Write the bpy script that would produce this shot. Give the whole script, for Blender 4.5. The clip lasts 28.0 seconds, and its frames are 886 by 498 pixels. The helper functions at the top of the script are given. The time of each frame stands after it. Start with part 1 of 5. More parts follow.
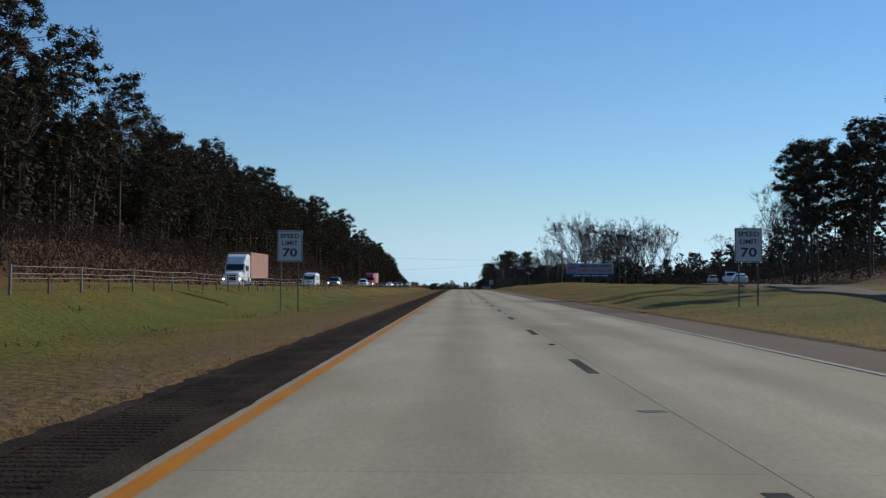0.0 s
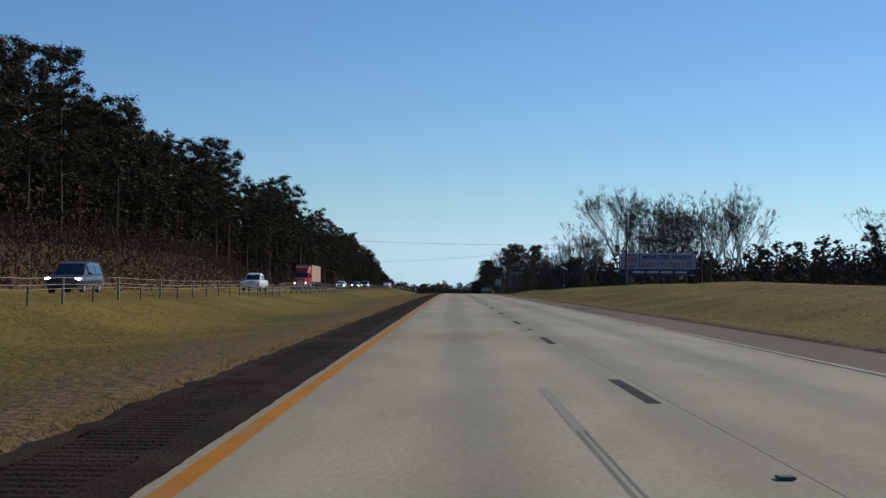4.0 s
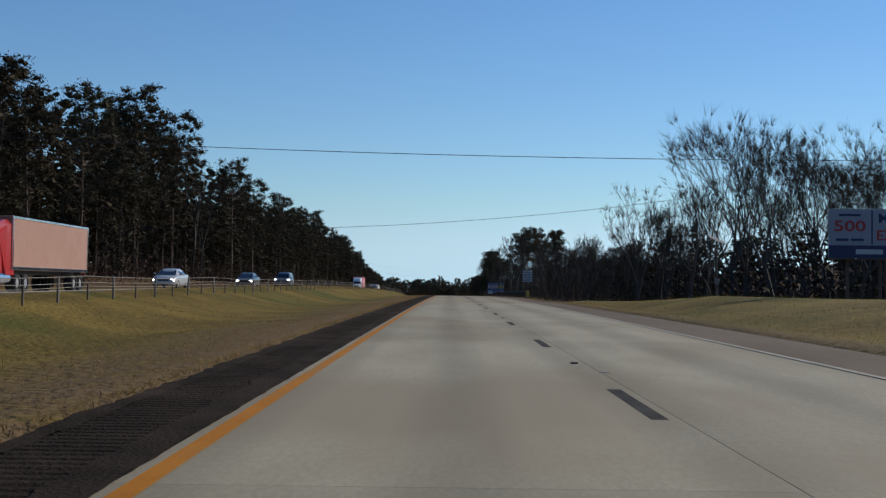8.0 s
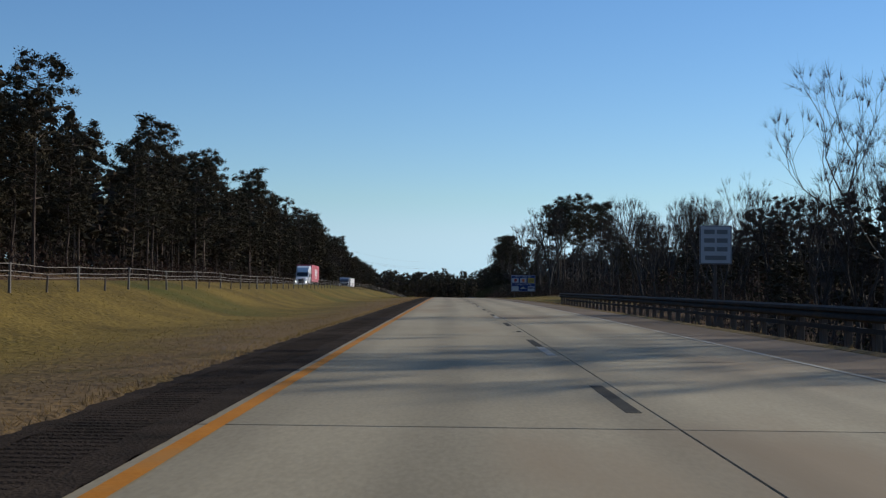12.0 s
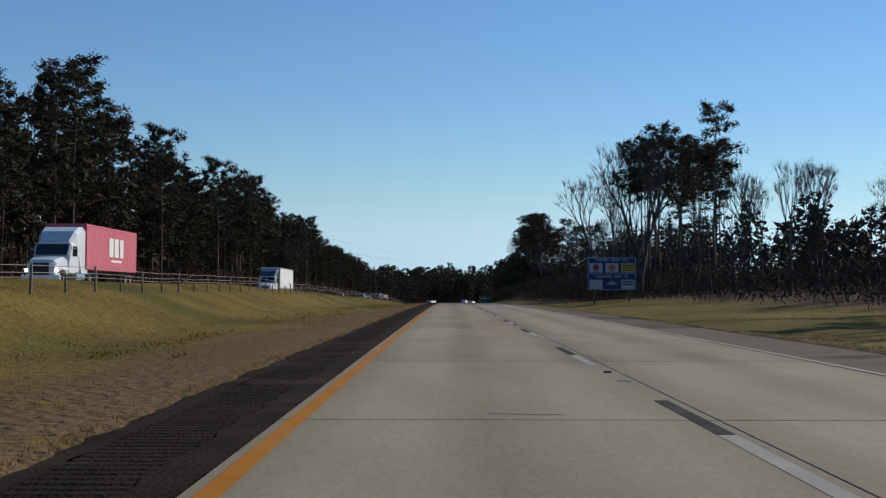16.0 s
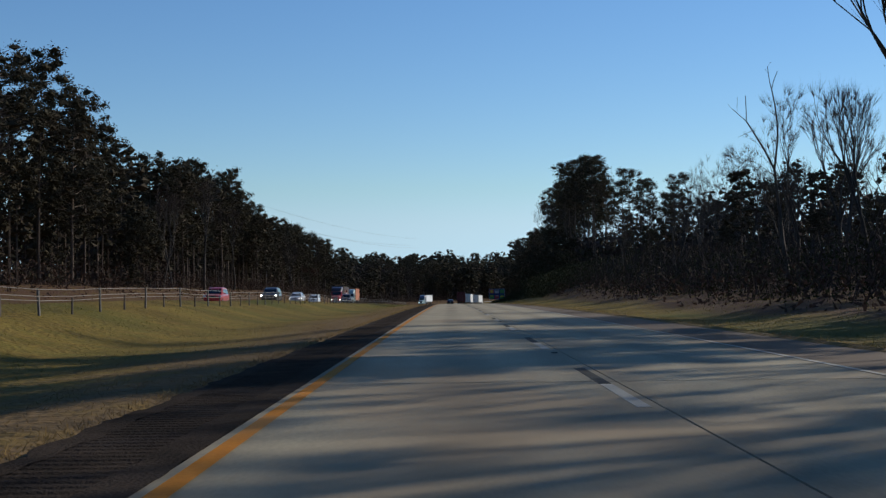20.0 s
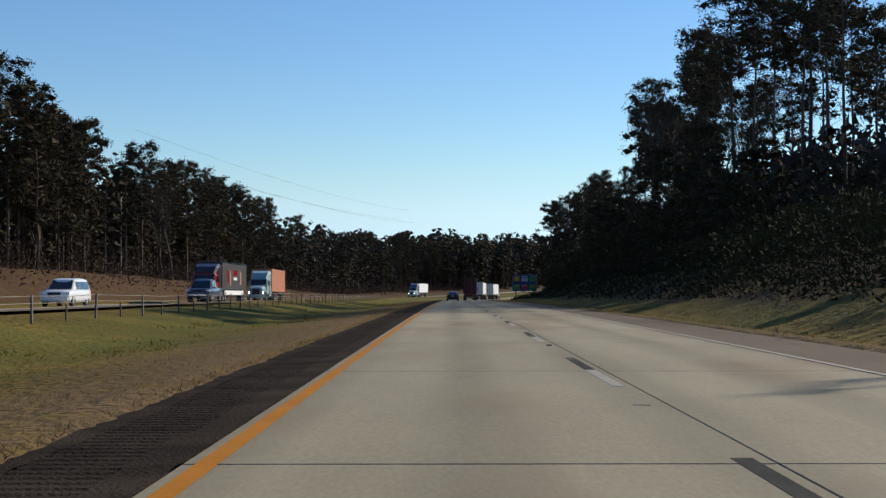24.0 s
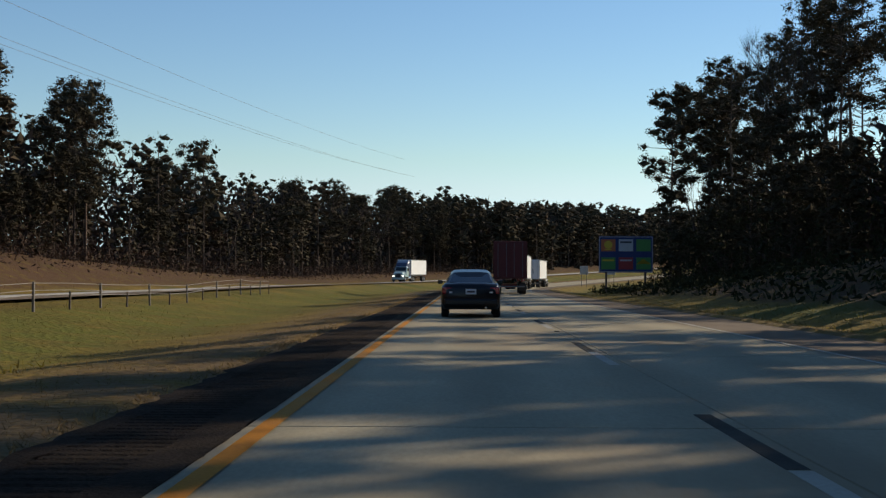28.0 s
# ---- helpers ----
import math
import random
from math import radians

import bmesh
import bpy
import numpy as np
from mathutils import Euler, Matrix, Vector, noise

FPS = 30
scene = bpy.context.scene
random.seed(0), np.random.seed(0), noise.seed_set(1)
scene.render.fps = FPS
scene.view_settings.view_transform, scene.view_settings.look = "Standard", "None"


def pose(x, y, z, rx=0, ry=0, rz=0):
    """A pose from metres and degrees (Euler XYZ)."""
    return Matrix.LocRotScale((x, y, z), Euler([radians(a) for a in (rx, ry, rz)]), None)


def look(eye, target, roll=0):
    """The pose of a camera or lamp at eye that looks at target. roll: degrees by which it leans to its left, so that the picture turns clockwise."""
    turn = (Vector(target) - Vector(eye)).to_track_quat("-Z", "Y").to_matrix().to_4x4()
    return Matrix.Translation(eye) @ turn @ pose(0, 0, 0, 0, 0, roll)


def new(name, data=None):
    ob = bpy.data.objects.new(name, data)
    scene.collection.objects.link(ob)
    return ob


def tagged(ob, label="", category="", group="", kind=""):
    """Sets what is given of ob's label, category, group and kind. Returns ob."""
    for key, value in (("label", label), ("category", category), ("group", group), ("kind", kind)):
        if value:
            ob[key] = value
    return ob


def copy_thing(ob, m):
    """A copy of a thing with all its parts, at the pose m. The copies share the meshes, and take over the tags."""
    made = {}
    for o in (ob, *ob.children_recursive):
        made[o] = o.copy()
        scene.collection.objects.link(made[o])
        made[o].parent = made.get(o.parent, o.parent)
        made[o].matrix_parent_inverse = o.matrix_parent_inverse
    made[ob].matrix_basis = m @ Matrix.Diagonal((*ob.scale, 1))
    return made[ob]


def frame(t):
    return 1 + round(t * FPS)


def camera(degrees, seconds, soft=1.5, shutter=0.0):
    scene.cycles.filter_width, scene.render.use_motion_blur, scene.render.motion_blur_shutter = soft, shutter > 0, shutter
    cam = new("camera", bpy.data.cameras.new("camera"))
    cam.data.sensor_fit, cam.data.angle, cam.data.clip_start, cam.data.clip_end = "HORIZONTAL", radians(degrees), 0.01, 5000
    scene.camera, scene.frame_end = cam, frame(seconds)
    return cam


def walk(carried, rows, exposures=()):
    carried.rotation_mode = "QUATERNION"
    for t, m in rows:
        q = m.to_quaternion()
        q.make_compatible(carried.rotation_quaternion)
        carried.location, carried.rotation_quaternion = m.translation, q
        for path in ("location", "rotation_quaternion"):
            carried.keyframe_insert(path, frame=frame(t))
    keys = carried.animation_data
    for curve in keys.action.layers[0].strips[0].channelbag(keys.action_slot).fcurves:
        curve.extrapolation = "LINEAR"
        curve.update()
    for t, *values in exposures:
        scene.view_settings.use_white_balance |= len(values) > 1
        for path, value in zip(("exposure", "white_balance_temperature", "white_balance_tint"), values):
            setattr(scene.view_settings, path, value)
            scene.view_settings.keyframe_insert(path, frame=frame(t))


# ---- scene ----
# the line of the road: slope in degrees along the way, heading in degrees to the left, both by distance
SLOPE = ((-300, 0.82), (170, 0.82), (300, 0.65), (970, -1.25), (1150, -1.25), (1290, 0.0), (1420, 0.8), (1700, 1.0))
TURN = ((-300, 0), (400, 0), (520, 0.5), (1050, 0.5), (1090, -1.5), (1520, -40), (1700, -46))
STEP = 2.0
_s = np.arange(-300, 1700 + STEP, STEP)
_h = np.radians(np.interp(_s, *zip(*TURN)))
_g = np.radians(np.interp(_s, *zip(*SLOPE)))
_x = np.concatenate(([0], np.cumsum(-np.sin(_h[:-1]) * STEP)))
_y = np.concatenate(([0], np.cumsum(np.cos(_h[:-1]) * STEP))) - 300
_z = np.concatenate(([0], np.cumsum(np.tan(_g[:-1]) * STEP)))
_z -= np.interp(0, _s, _z)
EYE = 1.15


_lines = [a.tolist() for a in (_x, _y, _z, _h, _g)]


def along(k, s):
    """The value of line k at distance s."""
    f = min(max((s + 300) / STEP, 0.0), len(_lines[k]) - 1.001)
    i = int(f)
    return _lines[k][i] + (_lines[k][i + 1] - _lines[k][i]) * (f - i)


def table(pairs, column=1):
    """A quick lookup of a table of distances and values, by the metre."""
    ps = np.array(pairs, float)
    vals = np.interp(np.arange(-300, 1702), ps[:, 0], ps[:, column]).tolist()

    def value(s):
        f = min(max(s + 300.0, 0.0), 2000.0)
        i = int(f)
        return vals[i] + (vals[i + 1] - vals[i]) * (f - i)
    return value


def head(s):
    return along(3, s)


def grade(s):
    return along(4, s)


def at(s, u, dz=0.0):
    """A place s metres along the road, u to the right of the yellow line, dz above the road."""
    h = head(s)
    return Vector((along(0, s) + u * math.cos(h), along(1, s) + u * math.sin(h), along(2, s) + dz))


def stand(s, u, dz=0.0, turn=0.0, tilt=True):
    """A pose on the road's line: y along the road, turned by some degrees to the left."""
    return Matrix.Translation(at(s, u, dz)) @ Matrix.Rotation(head(s) + radians(turn), 4, "Z") @ Matrix.Rotation(grade(s) * math.cos(radians(turn)) if tilt else 0, 4, "X")


# ---- camera ----
cam = camera(39.5, 28.0, soft=1.35)
# seconds, to the right of the yellow line, along the road, yaw, pitch over the road, roll
RIDE = (
    (0, 1.80, 0.2, 0.77, 1.62, -0.33),
    (1, 1.61, 34.8, 0.53, 1.66, -0.33),
    (2, 1.43, 69.6, 0.26, 1.54, -0.65),
    (3, 1.47, 103.9, 0.49, 1.65, -0.59),
    (6, 1.70, 206.7, 0.30, 1.60, -0.43),
    (7, 1.73, 240.7, 0.27, 1.43, -0.72),
    (8, 1.72, 273.8, 0.32, 1.59, -0.73),
    (9, 1.70, 306.5, 0.38, 1.59, -0.94),
    (10, 1.73, 340.0, 0.21, 1.63, -0.62),
    (11, 1.83, 374.0, 0.12, 1.49, -0.67),
    (12, 1.89, 407.3, 0.55, 1.64, -0.66),
    (15, 1.38, 508.5, 0.85, 1.79, -0.15),
    (16, 1.34, 542.8, 0.80, 1.89, -0.12),
    (17, 1.34, 577.9, 0.87, 1.77, 0.24),
    (18, 1.34, 613.4, 0.65, 2.00, 0.40),
    (19, 1.53, 648.6, 0.74, 1.84, 0.24),
    (20, 1.67, 683.9, 0.80, 1.94, 0.64),
    (21, 1.74, 720.0, 0.65, 1.80, 0.74),
    (24, 1.60, 827.8, 0.91, 1.82, 0.12),
    (25, 1.63, 863.2, 0.81, 1.81, 0.49),
    (26, 1.65, 899.1, 1.06, 1.68, 0.32),
    (27, 1.48, 935.6, 0.91, 1.56, -0.03),
    (28, 1.52, 971.9, 1.49, 1.40, -0.16),
)
walk(cam, [(t, Matrix.Translation(at(s, u, EYE)) @ pose(0, 0, 0, 90 + p + math.degrees(grade(s)), 0, yaw) @ pose(0, 0, 0, 0, 0, -roll))
           for t, u, s, yaw, p, roll in RIDE],
     exposures=((0, 0.0, 6500, 10), (21.5, 0.0, 6500, 10), (24, 0.35, 6800, 10), (25.3, 0.32, 6900, 10), (26, 0.15, 6900, 10), (27, 0.2, 7300, 10), (28, 0.3, 7700, 10)))

# ---- light ----
SUN_EL, SUN_AZ = 27.5, 52.0  # degrees; azimuth from straight ahead to the right
world = bpy.data.worlds.new("sky")
scene.world = world
world.use_nodes = True
wn = world.node_tree
sky = wn.nodes.new("ShaderNodeTexSky")
sky.sky_type, sky.sun_disc = "NISHITA", False
sky.sun_elevation, sky.sun_rotation = radians(SUN_EL), radians(SUN_AZ)
sky.air_density, sky.dust_density, sky.ozone_density = 1.1, 0.0, 2.5
clear = wn.nodes.new("ShaderNodeHueSaturation")
clear.inputs["Saturation"].default_value = 1.12
wn.links.new(sky.outputs[0], clear.inputs["Color"])
tint = wn.nodes.new("ShaderNodeMix")
tint.data_type, tint.blend_type = "RGBA", "MULTIPLY"
tint.inputs["Factor"].default_value, tint.inputs["B"].default_value = 1.0, (0.79, 0.965, 1.19, 1)
wn.links.new(clear.outputs[0], tint.inputs["A"])
# clear cold air: the horizon stays pale blue instead of yellow
sep, com = wn.nodes.new("ShaderNodeSeparateColor"), wn.nodes.new("ShaderNodeCombineColor")
wn.links.new(tint.outputs["Result"], sep.inputs[0])
for name, op, share in (("Red", "SMOOTH_MIN", 0.70), ("Blue", "SMOOTH_MAX", 1.18)):
    part_of, pick = wn.nodes.new("ShaderNodeMath"), wn.nodes.new("ShaderNodeMath")
    part_of.operation, part_of.inputs[1].default_value = "MULTIPLY", share
    pick.operation, pick.inputs[2].default_value = op, 0.4
    wn.links.new(sep.outputs["Green"], part_of.inputs[0])
    wn.links.new(part_of.outputs[0], pick.inputs[0]), wn.links.new(sep.outputs[name], pick.inputs[1])
    wn.links.new(pick.outputs[0], com.inputs[name])
wn.links.new(sep.outputs["Green"], com.inputs["Green"])
wn.links.new(com.outputs[0], wn.nodes["Background"].inputs[0])
wn.nodes["Background"].inputs[1].default_value = 0.088
sun = new("sun", bpy.data.lights.new("sun", "SUN"))
sun.data.energy, sun.data.angle, sun.data.color = 3.9, radians(0.5), (1.0, 0.93, 0.82)
_sv = Vector((math.sin(radians(SUN_AZ)) * math.cos(radians(SUN_EL)), math.cos(radians(SUN_AZ)) * math.cos(radians(SUN_EL)), math.sin(radians(SUN_EL))))
sun.matrix_world = look((0, 0, 0), -_sv)


# ---- materials ----
def material(name, c1, c2, rough=0.8, scale=3.0, fine=40.0, c3=None, bump=0.2, dist=0.01, metal=0.0, spec=0.4, vary=0.0, coords="Object", island=0.0, stretch=(1, 1, 1)):
    """Two colours mixed by coarse and fine noise, a third in stains, and a fine relief."""
    m = bpy.data.materials.new(name)
    m.use_nodes = True
    n, l = m.node_tree.nodes, m.node_tree.links
    b = n["Principled BSDF"]
    b.inputs["Roughness"].default_value, b.inputs["Metallic"].default_value = rough, metal
    b.inputs["Specular IOR Level"].default_value = spec
    if coords == "World":
        co = n.new("ShaderNodeNewGeometry").outputs["Position"]
    else:
        co = n.new("ShaderNodeTexCoord").outputs[coords]
    mp = n.new("ShaderNodeMapping")
    mp.inputs["Scale"].default_value = stretch
    l.new(co, mp.inputs[0])
    co = mp.outputs[0]
    t1, t2 = n.new("ShaderNodeTexNoise"), n.new("ShaderNodeTexNoise")
    t1.inputs["Scale"].default_value, t1.inputs["Detail"].default_value = scale, 4
    t2.inputs["Scale"].default_value, t2.inputs["Detail"].default_value = fine, 3
    l.new(co, t1.inputs["Vector"]), l.new(co, t2.inputs["Vector"])
    add = n.new("ShaderNodeMath")
    add.operation = "ADD"
    l.new(t1.outputs["Fac"], add.inputs[0]), l.new(t2.outputs["Fac"], add.inputs[1])
    rng = n.new("ShaderNodeMapRange")
    rng.inputs["From Min"].default_value, rng.inputs["From Max"].default_value = 0.7, 1.3
    l.new(add.outputs[0], rng.inputs["Value"])
    mix = n.new("ShaderNodeMix")
    mix.data_type = "RGBA"
    mix.inputs["A"].default_value, mix.inputs["B"].default_value = (*c1, 1), (*c2, 1)
    l.new(rng.outputs[0], mix.inputs["Factor"])
    out = mix.outputs["Result"]
    if c3:
        t3 = n.new("ShaderNodeTexNoise")
        t3.inputs["Scale"].default_value, t3.inputs["Detail"].default_value = scale * 0.37, 5
        l.new(co, t3.inputs["Vector"])
        r3 = n.new("ShaderNodeMapRange")
        r3.inputs["From Min"].default_value, r3.inputs["From Max"].default_value = 0.52, 0.68
        l.new(t3.outputs["Fac"], r3.inputs["Value"])
        m3 = n.new("ShaderNodeMix")
        m3.data_type = "RGBA"
        m3.inputs["B"].default_value = (*c3, 1)
        l.new(out, m3.inputs["A"]), l.new(r3.outputs[0], m3.inputs["Factor"])
        out = m3.outputs["Result"]
    if vary or island:
        if island:
            rnd = n.new("ShaderNodeNewGeometry").outputs["Random Per Island"]
        else:
            rnd = n.new("ShaderNodeObjectInfo").outputs["Random"]
        rv = n.new("ShaderNodeMapRange")
        rv.inputs["To Min"].default_value, rv.inputs["To Max"].default_value = 1 - (vary or island), 1 + (vary or island)
        l.new(rnd, rv.inputs["Value"])
        hs = n.new("ShaderNodeHueSaturation")
        l.new(rv.outputs[0], hs.inputs["Value"]), l.new(out, hs.inputs["Color"])
        out = hs.outputs[0]
    l.new(out, b.inputs["Base Color"])
    if bump:
        bp = n.new("ShaderNodeBump")
        bp.inputs["Strength"].default_value, bp.inputs["Distance"].default_value = bump, dist
        l.new(t2.outputs["Fac"], bp.inputs["Height"]), l.new(bp.outputs[0], b.inputs["Normal"])
    return m


def leafy(m, share=0.4):
    """Lets light through thin leaves."""
    n, l = m.node_tree.nodes, m.node_tree.links
    b = n["Principled BSDF"]
    tr, mx = n.new("ShaderNodeBsdfTranslucent"), n.new("ShaderNodeMixShader")
    l.new(b.inputs["Base Color"].links[0].from_socket, tr.inputs["Color"])
    mx.inputs[0].default_value = share
    l.new(b.outputs[0], mx.inputs[1]), l.new(tr.outputs[0], mx.inputs[2])
    l.new(mx.outputs[0], n["Material Output"].inputs["Surface"])
    return m


def plain(name, c, rough=0.5, metal=0.0, spec=0.5, coat=0.0):
    m = material(name, tuple(v * 0.92 for v in c), tuple(min(1, v * 1.06) for v in c), rough, 1.5, 30, bump=0.0, metal=metal, spec=spec)
    m.node_tree.nodes["Principled BSDF"].inputs["Coat Weight"].default_value = coat
    return m


def lamp_mat(name, c, power):
    m = plain(name, c, 0.2)
    b = m.node_tree.nodes["Principled BSDF"]
    b.inputs["Emission Color"].default_value, b.inputs["Emission Strength"].default_value = (*c, 1), power
    return m


M_SLAB = material("concrete", (0.252, 0.213, 0.140), (0.328, 0.282, 0.188), 0.85, 0.9, 26, (0.245, 0.187, 0.116), 0.22, 0.005, spec=0.15, vary=0.07, coords="World", stretch=(1, 0.3, 1))


def wheel_tracks(m):
    """Darker oily bands along the lane and pale aggregate flecks on the concrete."""
    n, l = m.node_tree.nodes, m.node_tree.links
    b = n["Principled BSDF"]
    base = b.inputs["Base Color"].links[0].from_socket
    co = n.new("ShaderNodeTexCoord")
    sp = n.new("ShaderNodeSeparateXYZ")
    l.new(co.outputs["Object"], sp.inputs[0])
    geo = n.new("ShaderNodeNewGeometry")
    mp = n.new("ShaderNodeMapping")
    mp.inputs["Scale"].default_value = (1.2, 0.05, 1)
    l.new(geo.outputs["Position"], mp.inputs[0])
    wob = n.new("ShaderNodeTexNoise")
    wob.inputs["Scale"].default_value, wob.inputs["Detail"].default_value = 1.0, 5
    l.new(mp.outputs[0], wob.inputs["Vector"])
    add = n.new("ShaderNodeMath")
    add.operation = "MULTIPLY_ADD"
    add.inputs[1].default_value = 0.9
    l.new(wob.outputs["Fac"], add.inputs[0]), l.new(sp.outputs["X"], add.inputs[2])
    sin = n.new("ShaderNodeMath")
    sin.operation = "SINE"
    k = n.new("ShaderNodeMath")
    k.operation = "MULTIPLY"
    k.inputs[1].default_value = 3.4
    l.new(add.outputs[0], k.inputs[0]), l.new(k.outputs[0], sin.inputs[0])
    rg = n.new("ShaderNodeMapRange")
    rg.inputs["From Min"].default_value, rg.inputs["From Max"].default_value = -0.4, 1.2
    rg.inputs["To Min"].default_value, rg.inputs["To Max"].default_value = 1.04, 0.80
    l.new(sin.outputs[0], rg.inputs["Value"])
    vor = n.new("ShaderNodeTexVoronoi")
    vor.inputs["Scale"].default_value = 9.0
    l.new(geo.outputs["Position"], vor.inputs["Vector"])
    fl = n.new("ShaderNodeMapRange")
    fl.inputs["From Min"].default_value, fl.inputs["From Max"].default_value = 0.03, 0.07
    fl.inputs["To Min"].default_value, fl.inputs["To Max"].default_value = 1.25, 1.0
    l.new(vor.outputs["Distance"], fl.inputs["Value"])
    mul = n.new("ShaderNodeMath")
    mul.operation = "MULTIPLY"
    l.new(rg.outputs[0], mul.inputs[0]), l.new(fl.outputs[0], mul.inputs[1])
    hs = n.new("ShaderNodeHueSaturation")
    l.new(mul.outputs[0], hs.inputs["Value"]), l.new(base, hs.inputs["Color"])
    l.new(hs.outputs[0], b.inputs["Base Color"])


M_SLAB_NEW = material("newer concrete", (0.278, 0.243, 0.168), (0.362, 0.320, 0.224), 0.85, 0.9, 26, (0.268, 0.222, 0.148), 0.22, 0.005, spec=0.15, vary=0.06, coords="World", stretch=(1, 0.3, 1))
wheel_tracks(M_SLAB)
wheel_tracks(M_SLAB_NEW)
M_OPP = material("concrete far", (0.32, 0.305, 0.27), (0.40, 0.385, 0.345), 0.8, 0.3, 40, bump=0.1, coords="World")
M_JOINT = material("joint filler", (0.03, 0.028, 0.026), (0.06, 0.055, 0.05), 0.9, 2, 50, coords="World")
M_ASPH = material("asphalt dark", (0.017, 0.013, 0.0095), (0.045, 0.033, 0.024), 1.0, 1.6, 30, (0.052, 0.038, 0.027), 1.0, 0.02, coords="World", spec=0.03)
M_ASPH2 = material("asphalt brown grey", (0.135, 0.104, 0.074), (0.190, 0.150, 0.111), 0.95, 0.5, 40, (0.105, 0.081, 0.059), 0.6, 0.012, coords="World", spec=0.06, stretch=(1, 0.3, 1))
M_YEL = material("yellow road paint", (0.36, 0.130, 0.011), (0.46, 0.180, 0.020), 0.85, 1.2, 25, (0.32, 0.165, 0.05), 0.2, 0.003, coords="World", spec=0.1)
M_WHITE = material("white road paint", (0.30, 0.28, 0.23), (0.38, 0.36, 0.31), 0.85, 1.2, 25, (0.24, 0.215, 0.17), 0.2, 0.003, coords="World")
M_WORN = material("worn white paint", (0.25, 0.225, 0.172), (0.325, 0.298, 0.235), 0.75, 1.5, 25, (0.24, 0.228, 0.195), 0.2, 0.003, coords="World")
M_DASH = material("black contrast paint", (0.032, 0.031, 0.027), (0.058, 0.056, 0.048), 0.9, 2, 40, (0.085, 0.08, 0.066), 0.2, 0.003, coords="World", spec=0.05)
M_TAR = material("tar seal", (0.05, 0.05, 0.047), (0.10, 0.095, 0.085), 0.7, 2, 40, coords="World")
M_GALV = material("galvanised steel", (0.105, 0.095, 0.082), (0.19, 0.175, 0.155), 0.65, 6, 60, (0.11, 0.085, 0.062), 0.1, 0.002, metal=0.4)
M_CABLE = plain("steel cable", (0.24, 0.21, 0.175), 0.6, 0.3)
M_WIRE = plain("power cable", (0.03, 0.03, 0.03), 0.7)
M_POLE = material("weathered pole wood", (0.07, 0.055, 0.045), (0.13, 0.105, 0.085), 0.9, 2, 30, stretch=(1, 1, 0.1))
M_BARK = material("pine bark", (0.055, 0.038, 0.028), (0.12, 0.085, 0.06), 0.95, 2, 14, bump=0.5, dist=0.03, vary=0.2, stretch=(1, 1, 0.3))
M_GREYBARK = material("grey bark", (0.036, 0.029, 0.023), (0.085, 0.07, 0.056), 0.95, 2, 14, bump=0.4, dist=0.02, vary=0.25, stretch=(1, 1, 0.3))
M_NEEDLE = material("pine needles", (0.043, 0.037, 0.023), (0.067, 0.056, 0.035), 0.9, 0.35, 3, (0.076, 0.056, 0.038), bump=0, spec=0.05, island=0.14)
M_BROWNLEAF = material("dead leaves", (0.050, 0.031, 0.023), (0.085, 0.054, 0.040), 0.9, 0.5, 4, bump=0, spec=0.05, island=0.2)
M_TWIG = material("twigs", (0.042, 0.031, 0.026), (0.085, 0.064, 0.052), 0.95, 0.6, 5, bump=0, spec=0.05, island=0.2)
M_BLADE = material("dry grass blades", (0.13, 0.083, 0.036), (0.24, 0.165, 0.08), 0.9, 0.25, 3, (0.13, 0.092, 0.028), bump=0, spec=0.2, island=0.3, coords="World")
M_GBLADE = material("green grass blades", (0.065, 0.064, 0.010), (0.13, 0.105, 0.02), 0.85, 0.25, 3, (0.16, 0.11, 0.03), bump=0, spec=0.2, island=0.35, coords="World")
# brown-green filler with the woods' inner shade put into its colour
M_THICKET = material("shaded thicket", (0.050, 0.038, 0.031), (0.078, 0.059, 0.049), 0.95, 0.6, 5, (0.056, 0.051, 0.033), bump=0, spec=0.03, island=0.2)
M_BUSH = material("evergreen shrub", (0.022, 0.025, 0.012), (0.042, 0.044, 0.020), 0.9, 0.6, 5, bump=0, spec=0.05, island=0.2)

for _m in (M_BLADE, M_GBLADE):
    leafy(_m, 0.8)
leafy(M_BROWNLEAF, 0.15)
leafy(M_NEEDLE, 0.06), leafy(M_BUSH, 0.06)


